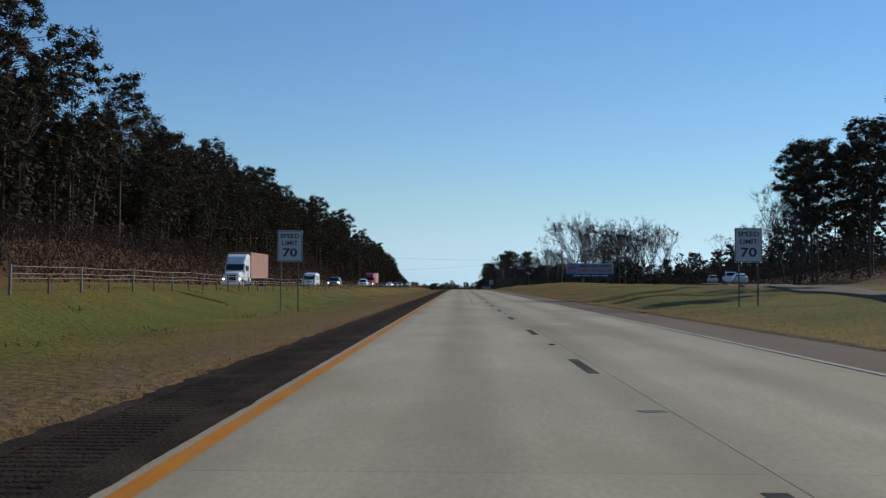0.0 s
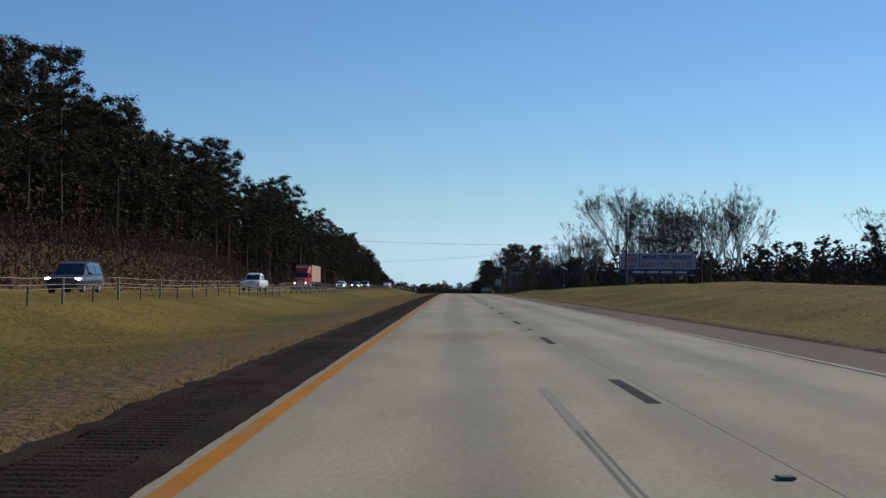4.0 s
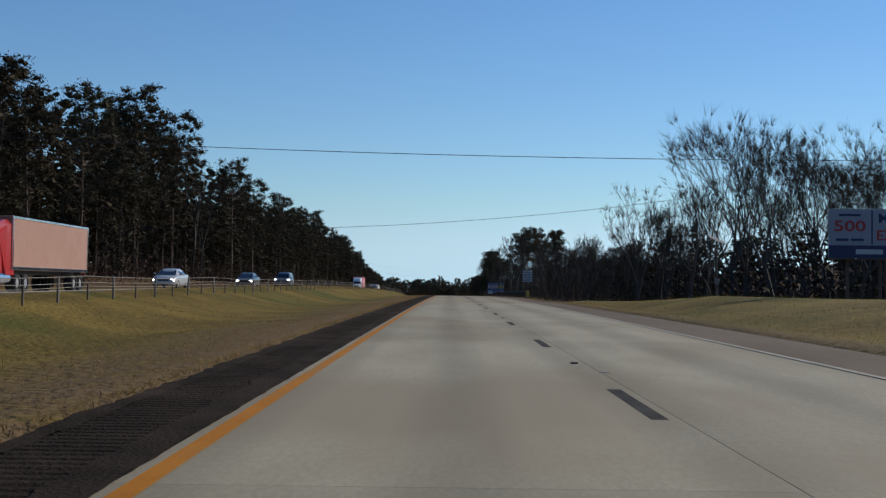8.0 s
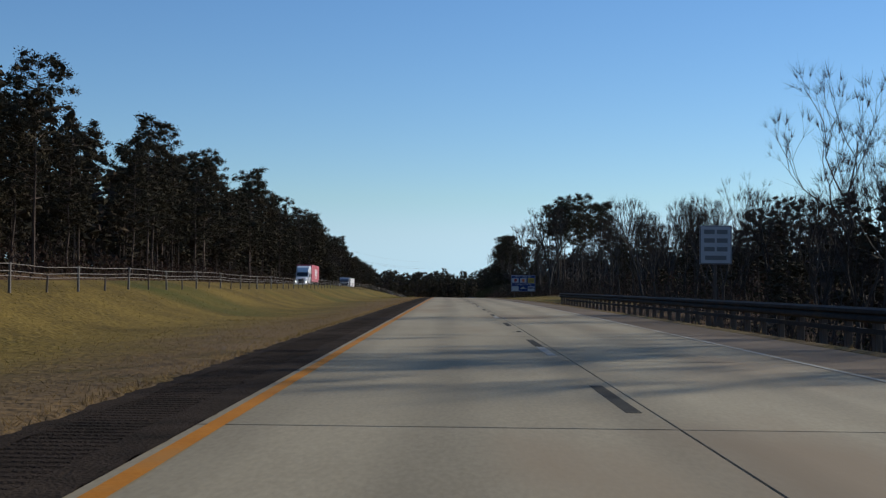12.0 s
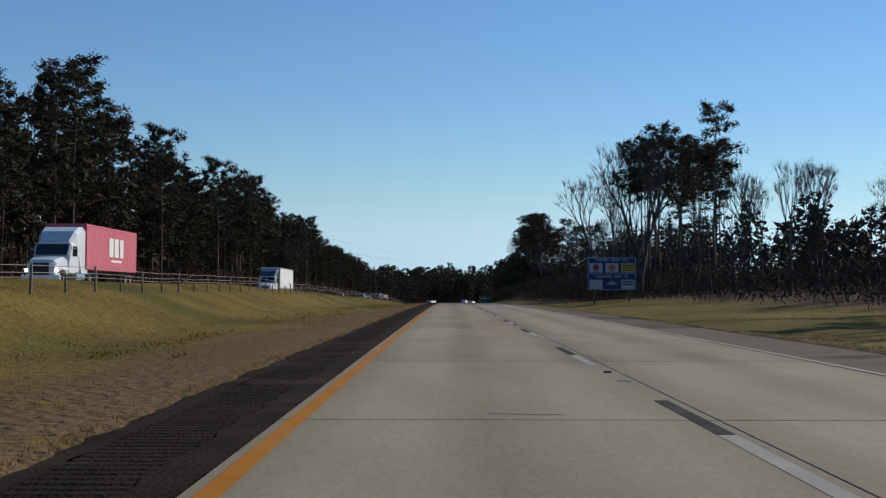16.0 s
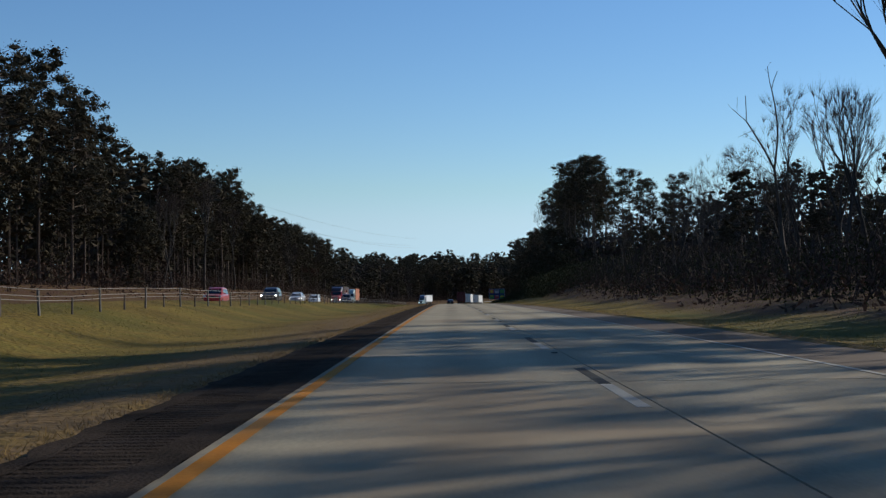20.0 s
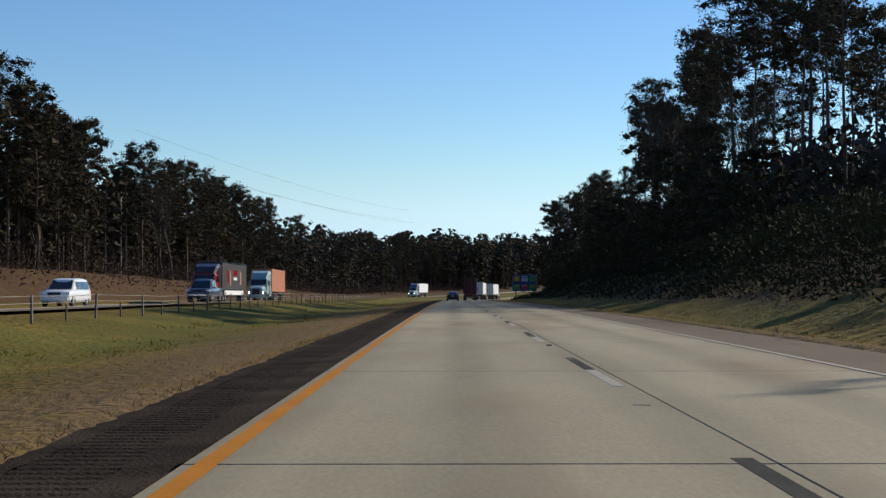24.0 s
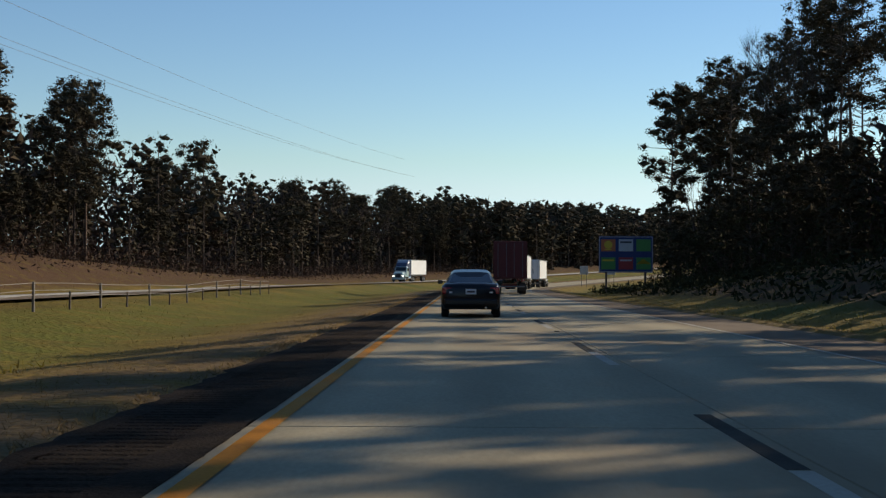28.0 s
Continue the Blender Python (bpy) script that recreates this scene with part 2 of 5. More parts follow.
def ground_material():
    """Dry grass beside the shoulders, greener turf in the median, leaf litter under the trees and as painted shade on
    the cutting slope; by the lateral place kept on the mesh.
    """
    m = material("roadside turf", (0.078, 0.054, 0.011), (0.215, 0.145, 0.031), 0.95, 0.22, 5.0, (0.074, 0.074, 0.013), 1.0, 0.12, coords="World", spec=0.1)
    n, l = m.node_tree.nodes, m.node_tree.links
    b = n["Principled BSDF"]
    base = b.inputs["Base Color"].links[0].from_socket
    tx = n.new("ShaderNodeTexNoise")
    tx.inputs["Scale"].default_value, tx.inputs["Detail"].default_value = 0.9, 6
    geo = n.new("ShaderNodeNewGeometry")
    l.new(geo.outputs["Position"], tx.inputs["Vector"])
    for attr, c1, c2 in (("dry", (0.095, 0.060, 0.027), (0.165, 0.108, 0.050)), ("green", (0.042, 0.064, 0.008), (0.092, 0.108, 0.016)),
                         ("litter_shade", (0.05, 0.026, 0.015), (0.10, 0.055, 0.03))):
        a = n.new("ShaderNodeAttribute")
        a.attribute_name = attr
        cm = n.new("ShaderNodeMix")
        cm.data_type = "RGBA"
        cm.inputs["A"].default_value, cm.inputs["B"].default_value = (*c1, 1), (*c2, 1)
        l.new(tx.outputs["Fac"], cm.inputs["Factor"])
        # ragged border of each zone
        ad = n.new("ShaderNodeMath")
        ad.operation = "MULTIPLY_ADD"
        ad.inputs[1].default_value, ad.inputs[2].default_value = 3.0, -1.5
        l.new(tx.outputs["Fac"], ad.inputs[0])
        sm = n.new("ShaderNodeMath")
        sm.operation, sm.use_clamp = "ADD", True
        l.new(a.outputs["Fac"], sm.inputs[0]), l.new(ad.outputs[0], sm.inputs[1])
        ml = n.new("ShaderNodeMath")
        ml.operation, ml.use_clamp = "MULTIPLY", True
        l.new(sm.outputs[0], ml.inputs[0]), l.new(a.outputs["Fac"], ml.inputs[1])
        mx = n.new("ShaderNodeMix")
        mx.data_type = "RGBA"
        l.new(ml.outputs[0], mx.inputs["Factor"]), l.new(base, mx.inputs["A"]), l.new(cm.outputs["Result"], mx.inputs["B"])
        base = mx.outputs["Result"]
    l.new(base, b.inputs["Base Color"])
    return m


M_TURF = ground_material()


# ---- builders ----
def mesh_of(name, verts, faces, mat):
    me = bpy.data.meshes.new(name)
    me.from_pydata([tuple(v) for v in verts], [], [tuple(f) for f in faces])
    me.materials.append(mat)
    me.update()
    return me


def part(name, bm, mat, parent, label="", smooth=False):
    """One mesh object from a bmesh (or a mesh) under a thing or a part."""
    if isinstance(bm, bmesh.types.BMesh):
        me = bpy.data.meshes.new(name)
        bm.to_mesh(me)
        bm.free()
        me.materials.append(mat)
        if smooth:
            me.shade_smooth()
    else:
        me = bm
    ob = new(name, me)
    ob.parent = parent
    if label:
        ob["label"] = label
    return ob


def thing(name, m, label, category, group="", kind=""):
    ob = new(name)
    ob.empty_display_size = 0.2
    ob.matrix_world = m
    return tagged(ob, label, category, group, kind)


def box(sx, sy, sz, x=0, y=0, z=0, bevel=0.0, bm=None, rot=None, seg=2):
    """A box with its middle at x, y, z, with rounded edges."""
    b = bmesh.new()
    bmesh.ops.create_cube(b, size=1)
    bmesh.ops.scale(b, vec=(sx, sy, sz), verts=b.verts)
    if bevel:
        bmesh.ops.bevel(b, geom=b.edges[:], offset=bevel, segments=seg, affect="EDGES", profile=0.5)
    m = Matrix.Translation((x, y, z)) @ (rot or Matrix.Identity(4))
    b.transform(m)
    if bm is None:
        return b
    me = bpy.data.meshes.new("tmp")
    b.to_mesh(me)
    b.free()
    bm.from_mesh(me)
    bpy.data.meshes.remove(me)
    return bm


def rod(a, b, r1, r2=None, n=8, bm=None):
    """A tapered round bar from a to b."""
    bm = bm or bmesh.new()
    a, b = Vector(a), Vector(b)
    r2 = r1 if r2 is None else r2
    q = (b - a).to_track_quat("Z", "Y")
    lo = [bm.verts.new(a + q @ Vector((r1 * math.cos(k * math.tau / n), r1 * math.sin(k * math.tau / n), 0))) for k in range(n)]
    hi = [bm.verts.new(b + q @ Vector((r2 * math.cos(k * math.tau / n), r2 * math.sin(k * math.tau / n), 0))) for k in range(n)]
    for k in range(n):
        bm.faces.new((lo[k], lo[(k + 1) % n], hi[(k + 1) % n], hi[k]))
    bm.faces.new(lo[::-1])
    bm.faces.new(hi)
    return bm


def loft(rings, bm=None, caps=True):
    """A skin over rings of equally many points."""
    bm = bm or bmesh.new()
    vs = [[bm.verts.new(p) for p in r] for r in rings]
    n = len(vs[0])
    for a, b in zip(vs, vs[1:]):
        for k in range(n):
            bm.faces.new((a[k], a[(k + 1) % n], b[(k + 1) % n], b[k]))
    if caps:
        bm.faces.new(vs[0][::-1])
        bm.faces.new(vs[-1])
    bmesh.ops.recalc_face_normals(bm, faces=bm.faces)
    return bm


def strip(name, us, s0, s1, mat, parent=None, dz=0.0, step=4.0, label="", lift=None, thick=0.0):
    """A strip along the road between lateral places us, dz above the road; lift(s, u) adds a height."""
    n = max(2, int((s1 - s0) / step) + 1)
    verts, faces = [], []
    ss = np.linspace(s0, s1, n)
    cols = [us[0], *us, us[-1]] if thick else list(us)
    for s in ss:
        for k, u in enumerate(cols):
            low = thick if thick and k in (0, len(cols) - 1) else 0
            verts.append(at(s, u, dz - low + (lift(s, u) if lift else 0)))
    w = len(cols)
    for i in range(n - 1):
        for k in range(w - 1):
            faces.append((i * w + k, i * w + k + 1, (i + 1) * w + k + 1, (i + 1) * w + k))
    ob = new(name, mesh_of(name, verts, faces, mat))
    ob.parent = parent
    if label:
        ob["label"] = label
    return ob


# ---- ground ----
OPP = ((-300, 1.0), (50, 1.0), (153, 0.6), (257, 0.4), (325, 0.55), (424, 1.0), (627, 1.5), (700, 0.9), (880, 0.35), (1015, 0.35), (1200, 0.6), (1700, 0.6))


opp = table(OPP)  # height of the other carriageway over ours


def fall(u):
    """The other carriageway slopes down to its outer side."""
    return -0.03 * min(11.0, max(0.0, -17.0 - u))


BANK = ((-300, 4.4), (250, 5.2), (322, 5.6), (385, 1.3), (520, 1.0), (700, 1.5), (850, 2.6), (930, 3.4), (1080, 3.4), (1160, 1.0), (1700, 2.0))
# the right-hand side: distance, then heights at 11, 14, 20, 30 and 60 metres to the right
RIGHT = ((-300, -0.1, 0.3, 0.9, 0.6, 1.0), (40, -0.1, 0.2, 0.5, 0.5, 1.0), (110, 0.0, 0.6, 1.1, 0.8, 1.2), (250, 0.05, 0.7, 1.4, 1.2, 1.4),
         (290, 0.05, 0.65, 1.25, 1.0, 1.0), (320, 0.05, 0.5, 0.8, 0.6, 0.6), (345, 0.0, 0.45, 0.6, 0.4, 0.0), (358, 0.0, 0.2, 0.45, 0.3, -0.5), (372, -0.05, 0.05, 0.3, 0.0, -1.0), (386, -0.15, -0.5, -1.0, -1.5, -1.8), (400, -0.2, -1.2, -2.6, -3.0, -2.5), (430, -0.4, -2.2, -4.2, -4.4, -4.0), (500, -0.4, -2.0, -3.6, -3.8, -3.0),
         (540, -0.2, -0.5, -0.8, -0.8, 0.0), (620, -0.2, -0.3, 0.0, 0.6, 2.0), (700, -0.2, -0.2, 0.3, 1.2, 3.0), (800, -0.1, 0.1, 1.0, 2.5, 4.0),
         (860, -0.1, 0.5, 2.4, 4.6, 6.0), (1010, -0.1, 0.6, 2.8, 5.0, 6.5), (1060, -0.2, -0.1, 1.0, 3.0, 5.0), (1120, -0.2, -0.5, -0.6, 0.5, 2.0), (1700, -0.2, -0.4, 0.0, 1.0, 3.0))
bank = table(BANK)
right = [table(RIGHT, k) for k in range(1, 6)]


def ease(a, b, x):
    k = min(1.0, max(0.0, (x - a) / (b - a)))
    return k * k * (3 - 2 * k)


def rough(s, u, k=1.0):
    return k * (noise.noise((s * 0.06, u * 0.1, 3.0)) * 0.35 + noise.noise((s * 0.23, u * 0.3, 7.0)) * 0.12)


def turf(s, u):
    """Height of the ground over our road."""
    f = opp(s)
    if -1.5 <= u <= 9.15:
        return -0.14
    if u < -1.5:
        if u > -14.5:
            dip = -0.5 + 0.25 * f
            if u > -7:
                return -0.03 + (dip + 0.03) * ease(1.5, 7.0, -u) + rough(s, u, 0.5) * ease(1.6, 4, -u)
            return dip + (f - 0.06 + 0.2 * ease(850, 790, s) - dip) * ease(7.0, 13.5, -u) + rough(s, u, 0.5) * ease(14.5, 12, -u)
        if u > -28.2:
            return f + fall(u) - 0.14
        b = bank(s)
        far = ease(58, 190, -u) * (13.0 if s < 1150 else max(6.0, 13.0 - (s - 1150) * 0.06))
        return f + fall(-28.2) - 0.1 + b * ease(28.5, 39, -u) + far + rough(s, u, 1.6) * ease(29, 36, -u)
    hs = [f(s) for f in right]
    h = float(np.interp(u, (9.2, 9.45, 11, 14, 20, 30, 60, 190), (-0.05, 0.045, *hs, hs[-1] + 16)))
    return h + rough(s, u, 1.2) * ease(10.5, 15, u)


def build_ground():
    us = [-2500, -900, -420, -240, -150, -100, -75, -60, -50, -44, -40, -37, -34, -31, -28.3, -28, -15, -14.6, -13, -11, -9, -7.5, -6, -4.6, -3.4, -2.4, -1.7, -1.3,
          9.1, 9.2, 9.45, 10.2, 11, 12, 13, 14.5, 16, 18, 20, 22.5, 25, 28, 32, 38, 46, 60, 80, 120, 200, 400, 900, 2500]
    ss = [-295, -200, -120, -60] + list(np.arange(-30, 1120, 4.0)) + list(np.arange(1120, 1700, 12.0))
    verts, faces, dry, green, litter_shade = [], [], [], [], []
    for s in ss:
        gs = ease(190, 90, s) * 0.8 + 0.35 * ease(540, 600, s) + 0.35 * ease(820, 860, s)
        for u in us:
            z = turf(s, u) + max(0, abs(u) - 300) * 0.008
            verts.append(at(s, u, z))
            if u < 0:
                dry.append(ease(-7.5, -2.2, u) if u > -12 else 0.0)
                green.append(ease(-4.0, -7.0, u) * ease(-14.5, -10.0, u) * gs)
                litter_shade.append(ease(-28.6, -31.5, u) * 1.0)
            else:
                dry.append(ease(11.5, 9.6, u) * 0.8)
                green.append(ease(10.5, 13, u) * (0.12 + 0.5 * ease(170, 80, s)) * ease(400, 340, s) + ease(12, 15, u) * ease(560, 600, s) * 0.3 + ease(11, 13, u) * ease(850, 880, s) * 0.4)
                # leaf litter under the trees; from 850 to 1110 it paints the slope's shade
                litter_shade.append(max(ease(22, 28, u) * ease(380, 420, s), ease(11.5, 13, u) * ease(395, 410, s) * ease(580, 550, s), ease(13, 16, u) * ease(695, 710, s) * ease(880, 860, s), 0.95 * ease(11.8, 14.5, u) * ease(850, 880, s) * ease(1110, 1060, s), ease(45, 60, u)))
    # the sheet goes on to the horizon ahead and behind
    n = len(us)
    for i in range(len(ss) - 1):
        for k in range(n - 1):
            if abs(us[k]) > 300 and ss[i] > 1400:
                continue
            faces.append((i * n + k, i * n + k + 1, (i + 1) * n + k + 1, (i + 1) * n + k))
    me = mesh_of("ground", verts, faces, M_TURF)
    for nm, vals in (("dry", dry), ("green", green), ("litter_shade", litter_shade)):
        me.attributes.new(nm, "FLOAT", "POINT").data.foreach_set("value", vals)
    me.shade_smooth()
    tagged(new("ground", me), "rolling roadside ground with dry brown and green winter grass", "ground", kind="structure")


build_ground()

# ---- roads ----
JOINT = 3.73
SLAB, SLAB0 = 9.1, 872.3 - 9.1 * 110
road = tagged(strip("road", (-0.18, 7.45), -290, 1600, M_JOINT, None, -0.03, 6.0), "pale grey concrete motorway carriageway with two lanes", "road", kind="structure")
shoulder = tagged(strip("shoulder_left", (-1.44, -0.17), -290, 1600, M_ASPH, None, -0.06, 6.0), "narrow dark asphalt shoulder with rumble grooves", "shoulder", kind="structure")
tagged(strip("shoulder_right", (7.44, 8.4, 9.4), -290, 1600, M_ASPH2, None, -0.012, 6.0), "brown-grey asphalt shoulder beside the outer lane", "shoulder", kind="structure")
road_opp = tagged(strip("road_opposite", (-24.4, -20.7, -17.0), -290, 1600, M_OPP, None, 0.0, 6.0, lift=lambda s, u: opp(s) + fall(u)), "pale concrete carriageway for the oncoming traffic", "road", kind="structure")
tagged(strip("shoulder_opposite_inner", (-16.99, -15.2), -290, 1600, M_ASPH2, None, -0.01, 6.0, lift=lambda s, u: opp(s) + fall(u)), "brown-grey asphalt shoulder of the other carriageway", "shoulder", kind="structure")
tagged(strip("shoulder_opposite_outer", (-27.8, -24.41), -290, 1600, M_ASPH2, None, -0.01, 6.0, lift=lambda s, u: opp(s) + fall(u)), "brown-grey asphalt shoulder of the other carriageway", "shoulder", kind="structure")
strip("edge_line", (-17.35, -17.2), -100, 1500, M_YEL, road_opp, 0.006, 6.0, lift=lambda s, u: opp(s) + fall(u))
strip("edge_line", (-24.2, -24.05), -100, 1500, M_WHITE, road_opp, 0.006, 6.0, lift=lambda s, u: opp(s) + fall(u))
strip("yellow_line", (-0.075, 0.075), -40, 1500, M_YEL, road, 0.010, 2.0, "worn orange-yellow edge line")
strip("white_line", (7.24, 7.33), -40, 1500, M_WHITE, road, 0.010, 4.0, "worn white edge line")

# ---- trees ----
def leaf_mesh(name, centres, size, mat, rng, flat=0.35, spread=0.0, width=0.3):
    """Many small pointed leaves or needle tufts round the given centres, every one an island."""
    n = len(centres)
    d = rng.normal(size=(n, 3))
    d[:, 2] *= flat
    d[:, 2] += spread
    d /= np.linalg.norm(d, axis=1)[:, None]
    e = np.cross(d, rng.normal(size=(n, 3)))
    e /= np.linalg.norm(e, axis=1)[:, None]
    ln = (size * rng.uniform(0.6, 1.3, n))[:, None]
    v = np.empty((n, 3, 3))
    v[:, 0] = centres - e * ln * width
    v[:, 1] = centres + e * ln * width
    v[:, 2] = centres + d * ln * 1.3
    me = bpy.data.meshes.new(name)
    me.vertices.add(3 * n), me.loops.add(3 * n), me.polygons.add(n)
    me.vertices.foreach_set("co", v.ravel())
    me.loops.foreach_set("vertex_index", np.arange(3 * n))
    me.polygons.foreach_set("loop_start", np.arange(0, 3 * n, 3))
    me.materials.append(mat)
    me.update()
    me.validate()
    return me


class Wood:
    """Collects tapered limbs of few sides into one mesh."""

    def __init__(self):
        self.v, self.f = [], []

    def limb(self, a, b, r1, r2, n=3):
        a, b = Vector(a), Vector(b)
        q = (b - a).to_track_quat("Z", "Y")
        i = len(self.v)
        for p, r in ((a, r1), (b, r2)):
            for k in range(n):
                self.v.append(p + q @ Vector((r * math.cos(k * math.tau / n), r * math.sin(k * math.tau / n), 0)))
        for k in range(n):
            self.f.append((i + k, i + (k + 1) % n, i + n + (k + 1) % n, i + n + k))

    def mesh(self, name, mat):
        return mesh_of(name, self.v, self.f, mat)


def crown_mesh(centres, cores, leaf, rng, heart=0.56):
    """Needle tufts over the dense hearts of the clumps, which are uneven lumps of eight faces."""
    v = []
    o = np.array(((1, 0, 0), (0, 1, 0), (-1, 0, 0), (0, -1, 0), (0, 0, 1), (0, 0, -1)), float)
    fs = ((0, 1, 4), (1, 2, 4), (2, 3, 4), (3, 0, 4), (1, 0, 5), (2, 1, 5), (3, 2, 5), (0, 3, 5))
    for c, size in cores:
        q = (o + rng.normal(0, 0.3, o.shape)) * np.array((size, size, size * 0.7)) * heart + c
        v += [q[list(f)] for f in fs]
    me = leaf_mesh("crown", centres, leaf, M_NEEDLE, rng, 0.9, 0.2, 0.3)
    a = np.empty(len(me.vertices) * 3)
    me.vertices.foreach_get("co", a)
    return tri_mesh("crown", np.concatenate((a.reshape(-1, 3, 3), np.array(v))), M_NEEDLE)


def tri_mesh(name, v, mat):
    n = len(v)
    me = bpy.data.meshes.new(name)
    me.vertices.add(3 * n), me.loops.add(3 * n), me.polygons.add(n)
    me.vertices.foreach_set("co", v.ravel())
    me.loops.foreach_set("vertex_index", np.arange(3 * n))
    me.polygons.foreach_set("loop_start", np.arange(0, 3 * n, 3))
    me.materials.append(mat)
    me.update()
    me.validate()
    return me


def pine_meshes(seed, h, clumps, leaves, leaf, low=0.5, wide=3.0, heart=0.6):
    """Trunk with bare limbs and a clumpy crown of needles, narrowing to the top."""
    rng = np.random.default_rng(seed)
    w = Wood()
    lean = rng.normal(0, 0.25, 2)
    pts = [Vector((lean[0] * (k / 6) ** 2 * 1.5 + rng.normal(0, 0.08), lean[1] * (k / 6) ** 2 * 1.5 + rng.normal(0, 0.08), h * k / 6)) for k in range(7)]
    pts[0] = Vector((0, 0, -0.4))
    r0 = h * 0.0095
    for k in range(6):
        w.limb(pts[k], pts[k + 1], r0 * (1 - k / 6.6), r0 * (1 - (k + 1) / 6.6), 6)
    cs, cores = [], []
    for k in range(clumps):
        f = low + (1.0 - low) * (rng.random() ** 0.72)
        prof = math.sin(math.pi * min(1, (f - low) / (1 - low) * 0.74 + 0.14)) ** 0.6
        rad = wide * prof * rng.uniform(0.35, 1.0)
        a = rng.uniform(0, math.tau)
        t = f * 6
        j = min(5, int(t))
        stem = pts[j].lerp(pts[j + 1], t - j)
        c = stem + Vector((math.cos(a) * rad, math.sin(a) * rad, rad * rng.uniform(0.0, 0.35)))
        if rad > 0.6:
            w.limb(stem + Vector((0, 0, -0.2)), c, 0.055, 0.02)
        size = rng.uniform(0.55, 1.15) * (0.7 + 0.3 * wide / 3.6)
        p = rng.normal(size=(leaves, 3))
        p /= np.linalg.norm(p, axis=1)[:, None]
        p *= (0.45 + 0.6 * rng.random(leaves))[:, None] * np.array((size, size, size * 0.75))
        cores.append((np.array(c), size))
        cs.append(p + np.array(c))
    for k in range(int(7 + rng.integers(5))):  # dead stubs below the crown
        f = rng.uniform(0.12, max(0.25, low + 0.1))
        a = rng.uniform(0, math.tau)
        j = min(5, int(f * 6))
        s = pts[j].lerp(pts[j + 1], f * 6 - j)
        ln = rng.uniform(0.5, 1.8)
        w.limb(s, s + Vector((math.cos(a) * ln, math.sin(a) * ln, ln * rng.uniform(-0.2, 0.4))), 0.035, 0.008)
    return w.mesh("trunk", M_BARK), crown_mesh(np.concatenate(cs), cores, leaf, rng, heart)


def bare_meshes(seed, h, depth=5, spread=0.5, twigs=3, leafy=False):
    """A leafless tree: a forking trunk, limbs and a haze of twigs."""
    rng = np.random.default_rng(seed)
    w, tips, dirs = Wood(), [], []

    def grow(p, d, ln, r, k):
        n = 2 if k < depth else 1
        for _ in range(n):
            d = (d + Vector(rng.normal(0, 0.10, 3)) + Vector((0, 0, 0.05))).normalized()
            q = p + d * ln / n
            if k >= depth:
                tips.append(p), dirs.append((d, ln, r))
                return
            w.limb(p, q, r, r * (0.86 if n == 2 else 0.5), 6 if k < 2 else 3)
            p, r = q, r * 0.86
        kids = 2 + (rng.random() < (0.75 if k else 0.9))
        for j in range(kids):
            a = rng.uniform(0, math.tau)
            side = d.orthogonal().normalized()
            side.rotate(Matrix.Rotation(a, 3, d))
            lean = spread * rng.uniform(0.45, 1.2)
            grow(p, (d + side * lean + Vector((0, 0, 0.12))).normalized(), ln * rng.uniform(0.62, 0.88), r * rng.uniform(0.60, 0.82), k + 1)
            if k >= 2 and j == 0:
                tips.append(p), dirs.append((d, ln * 0.7, r * 0.5))

    grow(Vector((0, 0, -0.4)), Vector((rng.normal(0, 0.04), rng.normal(0, 0.04), 1)).normalized(), h * 0.30, h * 0.0135, 0)
    trunk = w.mesh("trunk", M_GREYBARK)
    top = max(v.z for v in w.v)
    f = h / top
    for v in trunk.vertices:
        v.co *= f
    c = np.repeat(np.array([tuple(t * f) for t in tips]), twigs, axis=0)
    c += rng.normal(0, 0.05, c.shape)
    if leafy:
        crown = leaf_mesh("crown", np.repeat(c, 3, axis=0) + rng.normal(0, 0.4, (len(c) * 3, 3)), 0.35, M_BROWNLEAF, rng, 0.6, 0.0, 0.3)
    else:
        v = []
        for p, (d, ln, r) in zip(tips, dirs):
            for _ in range(twigs):
                e = (d + Vector(rng.normal(0, 0.28, 3)) + Vector((0, 0, 0.15))).normalized()
                side = e.orthogonal().normalized() * max(0.012, r * 0.55)
                side.rotate(Matrix.Rotation(rng.uniform(0, math.tau), 3, e))
                b = p * f + Vector(rng.normal(0, 0.03, 3))
                v.append((b - side, b + side, b + e * ln * f * rng.uniform(0.7, 1.25)))
        crown = tri_mesh("crown", np.array([[tuple(q) for q in tri] for tri in v]).reshape(-1, 3, 3), M_TWIG)
    return trunk, crown


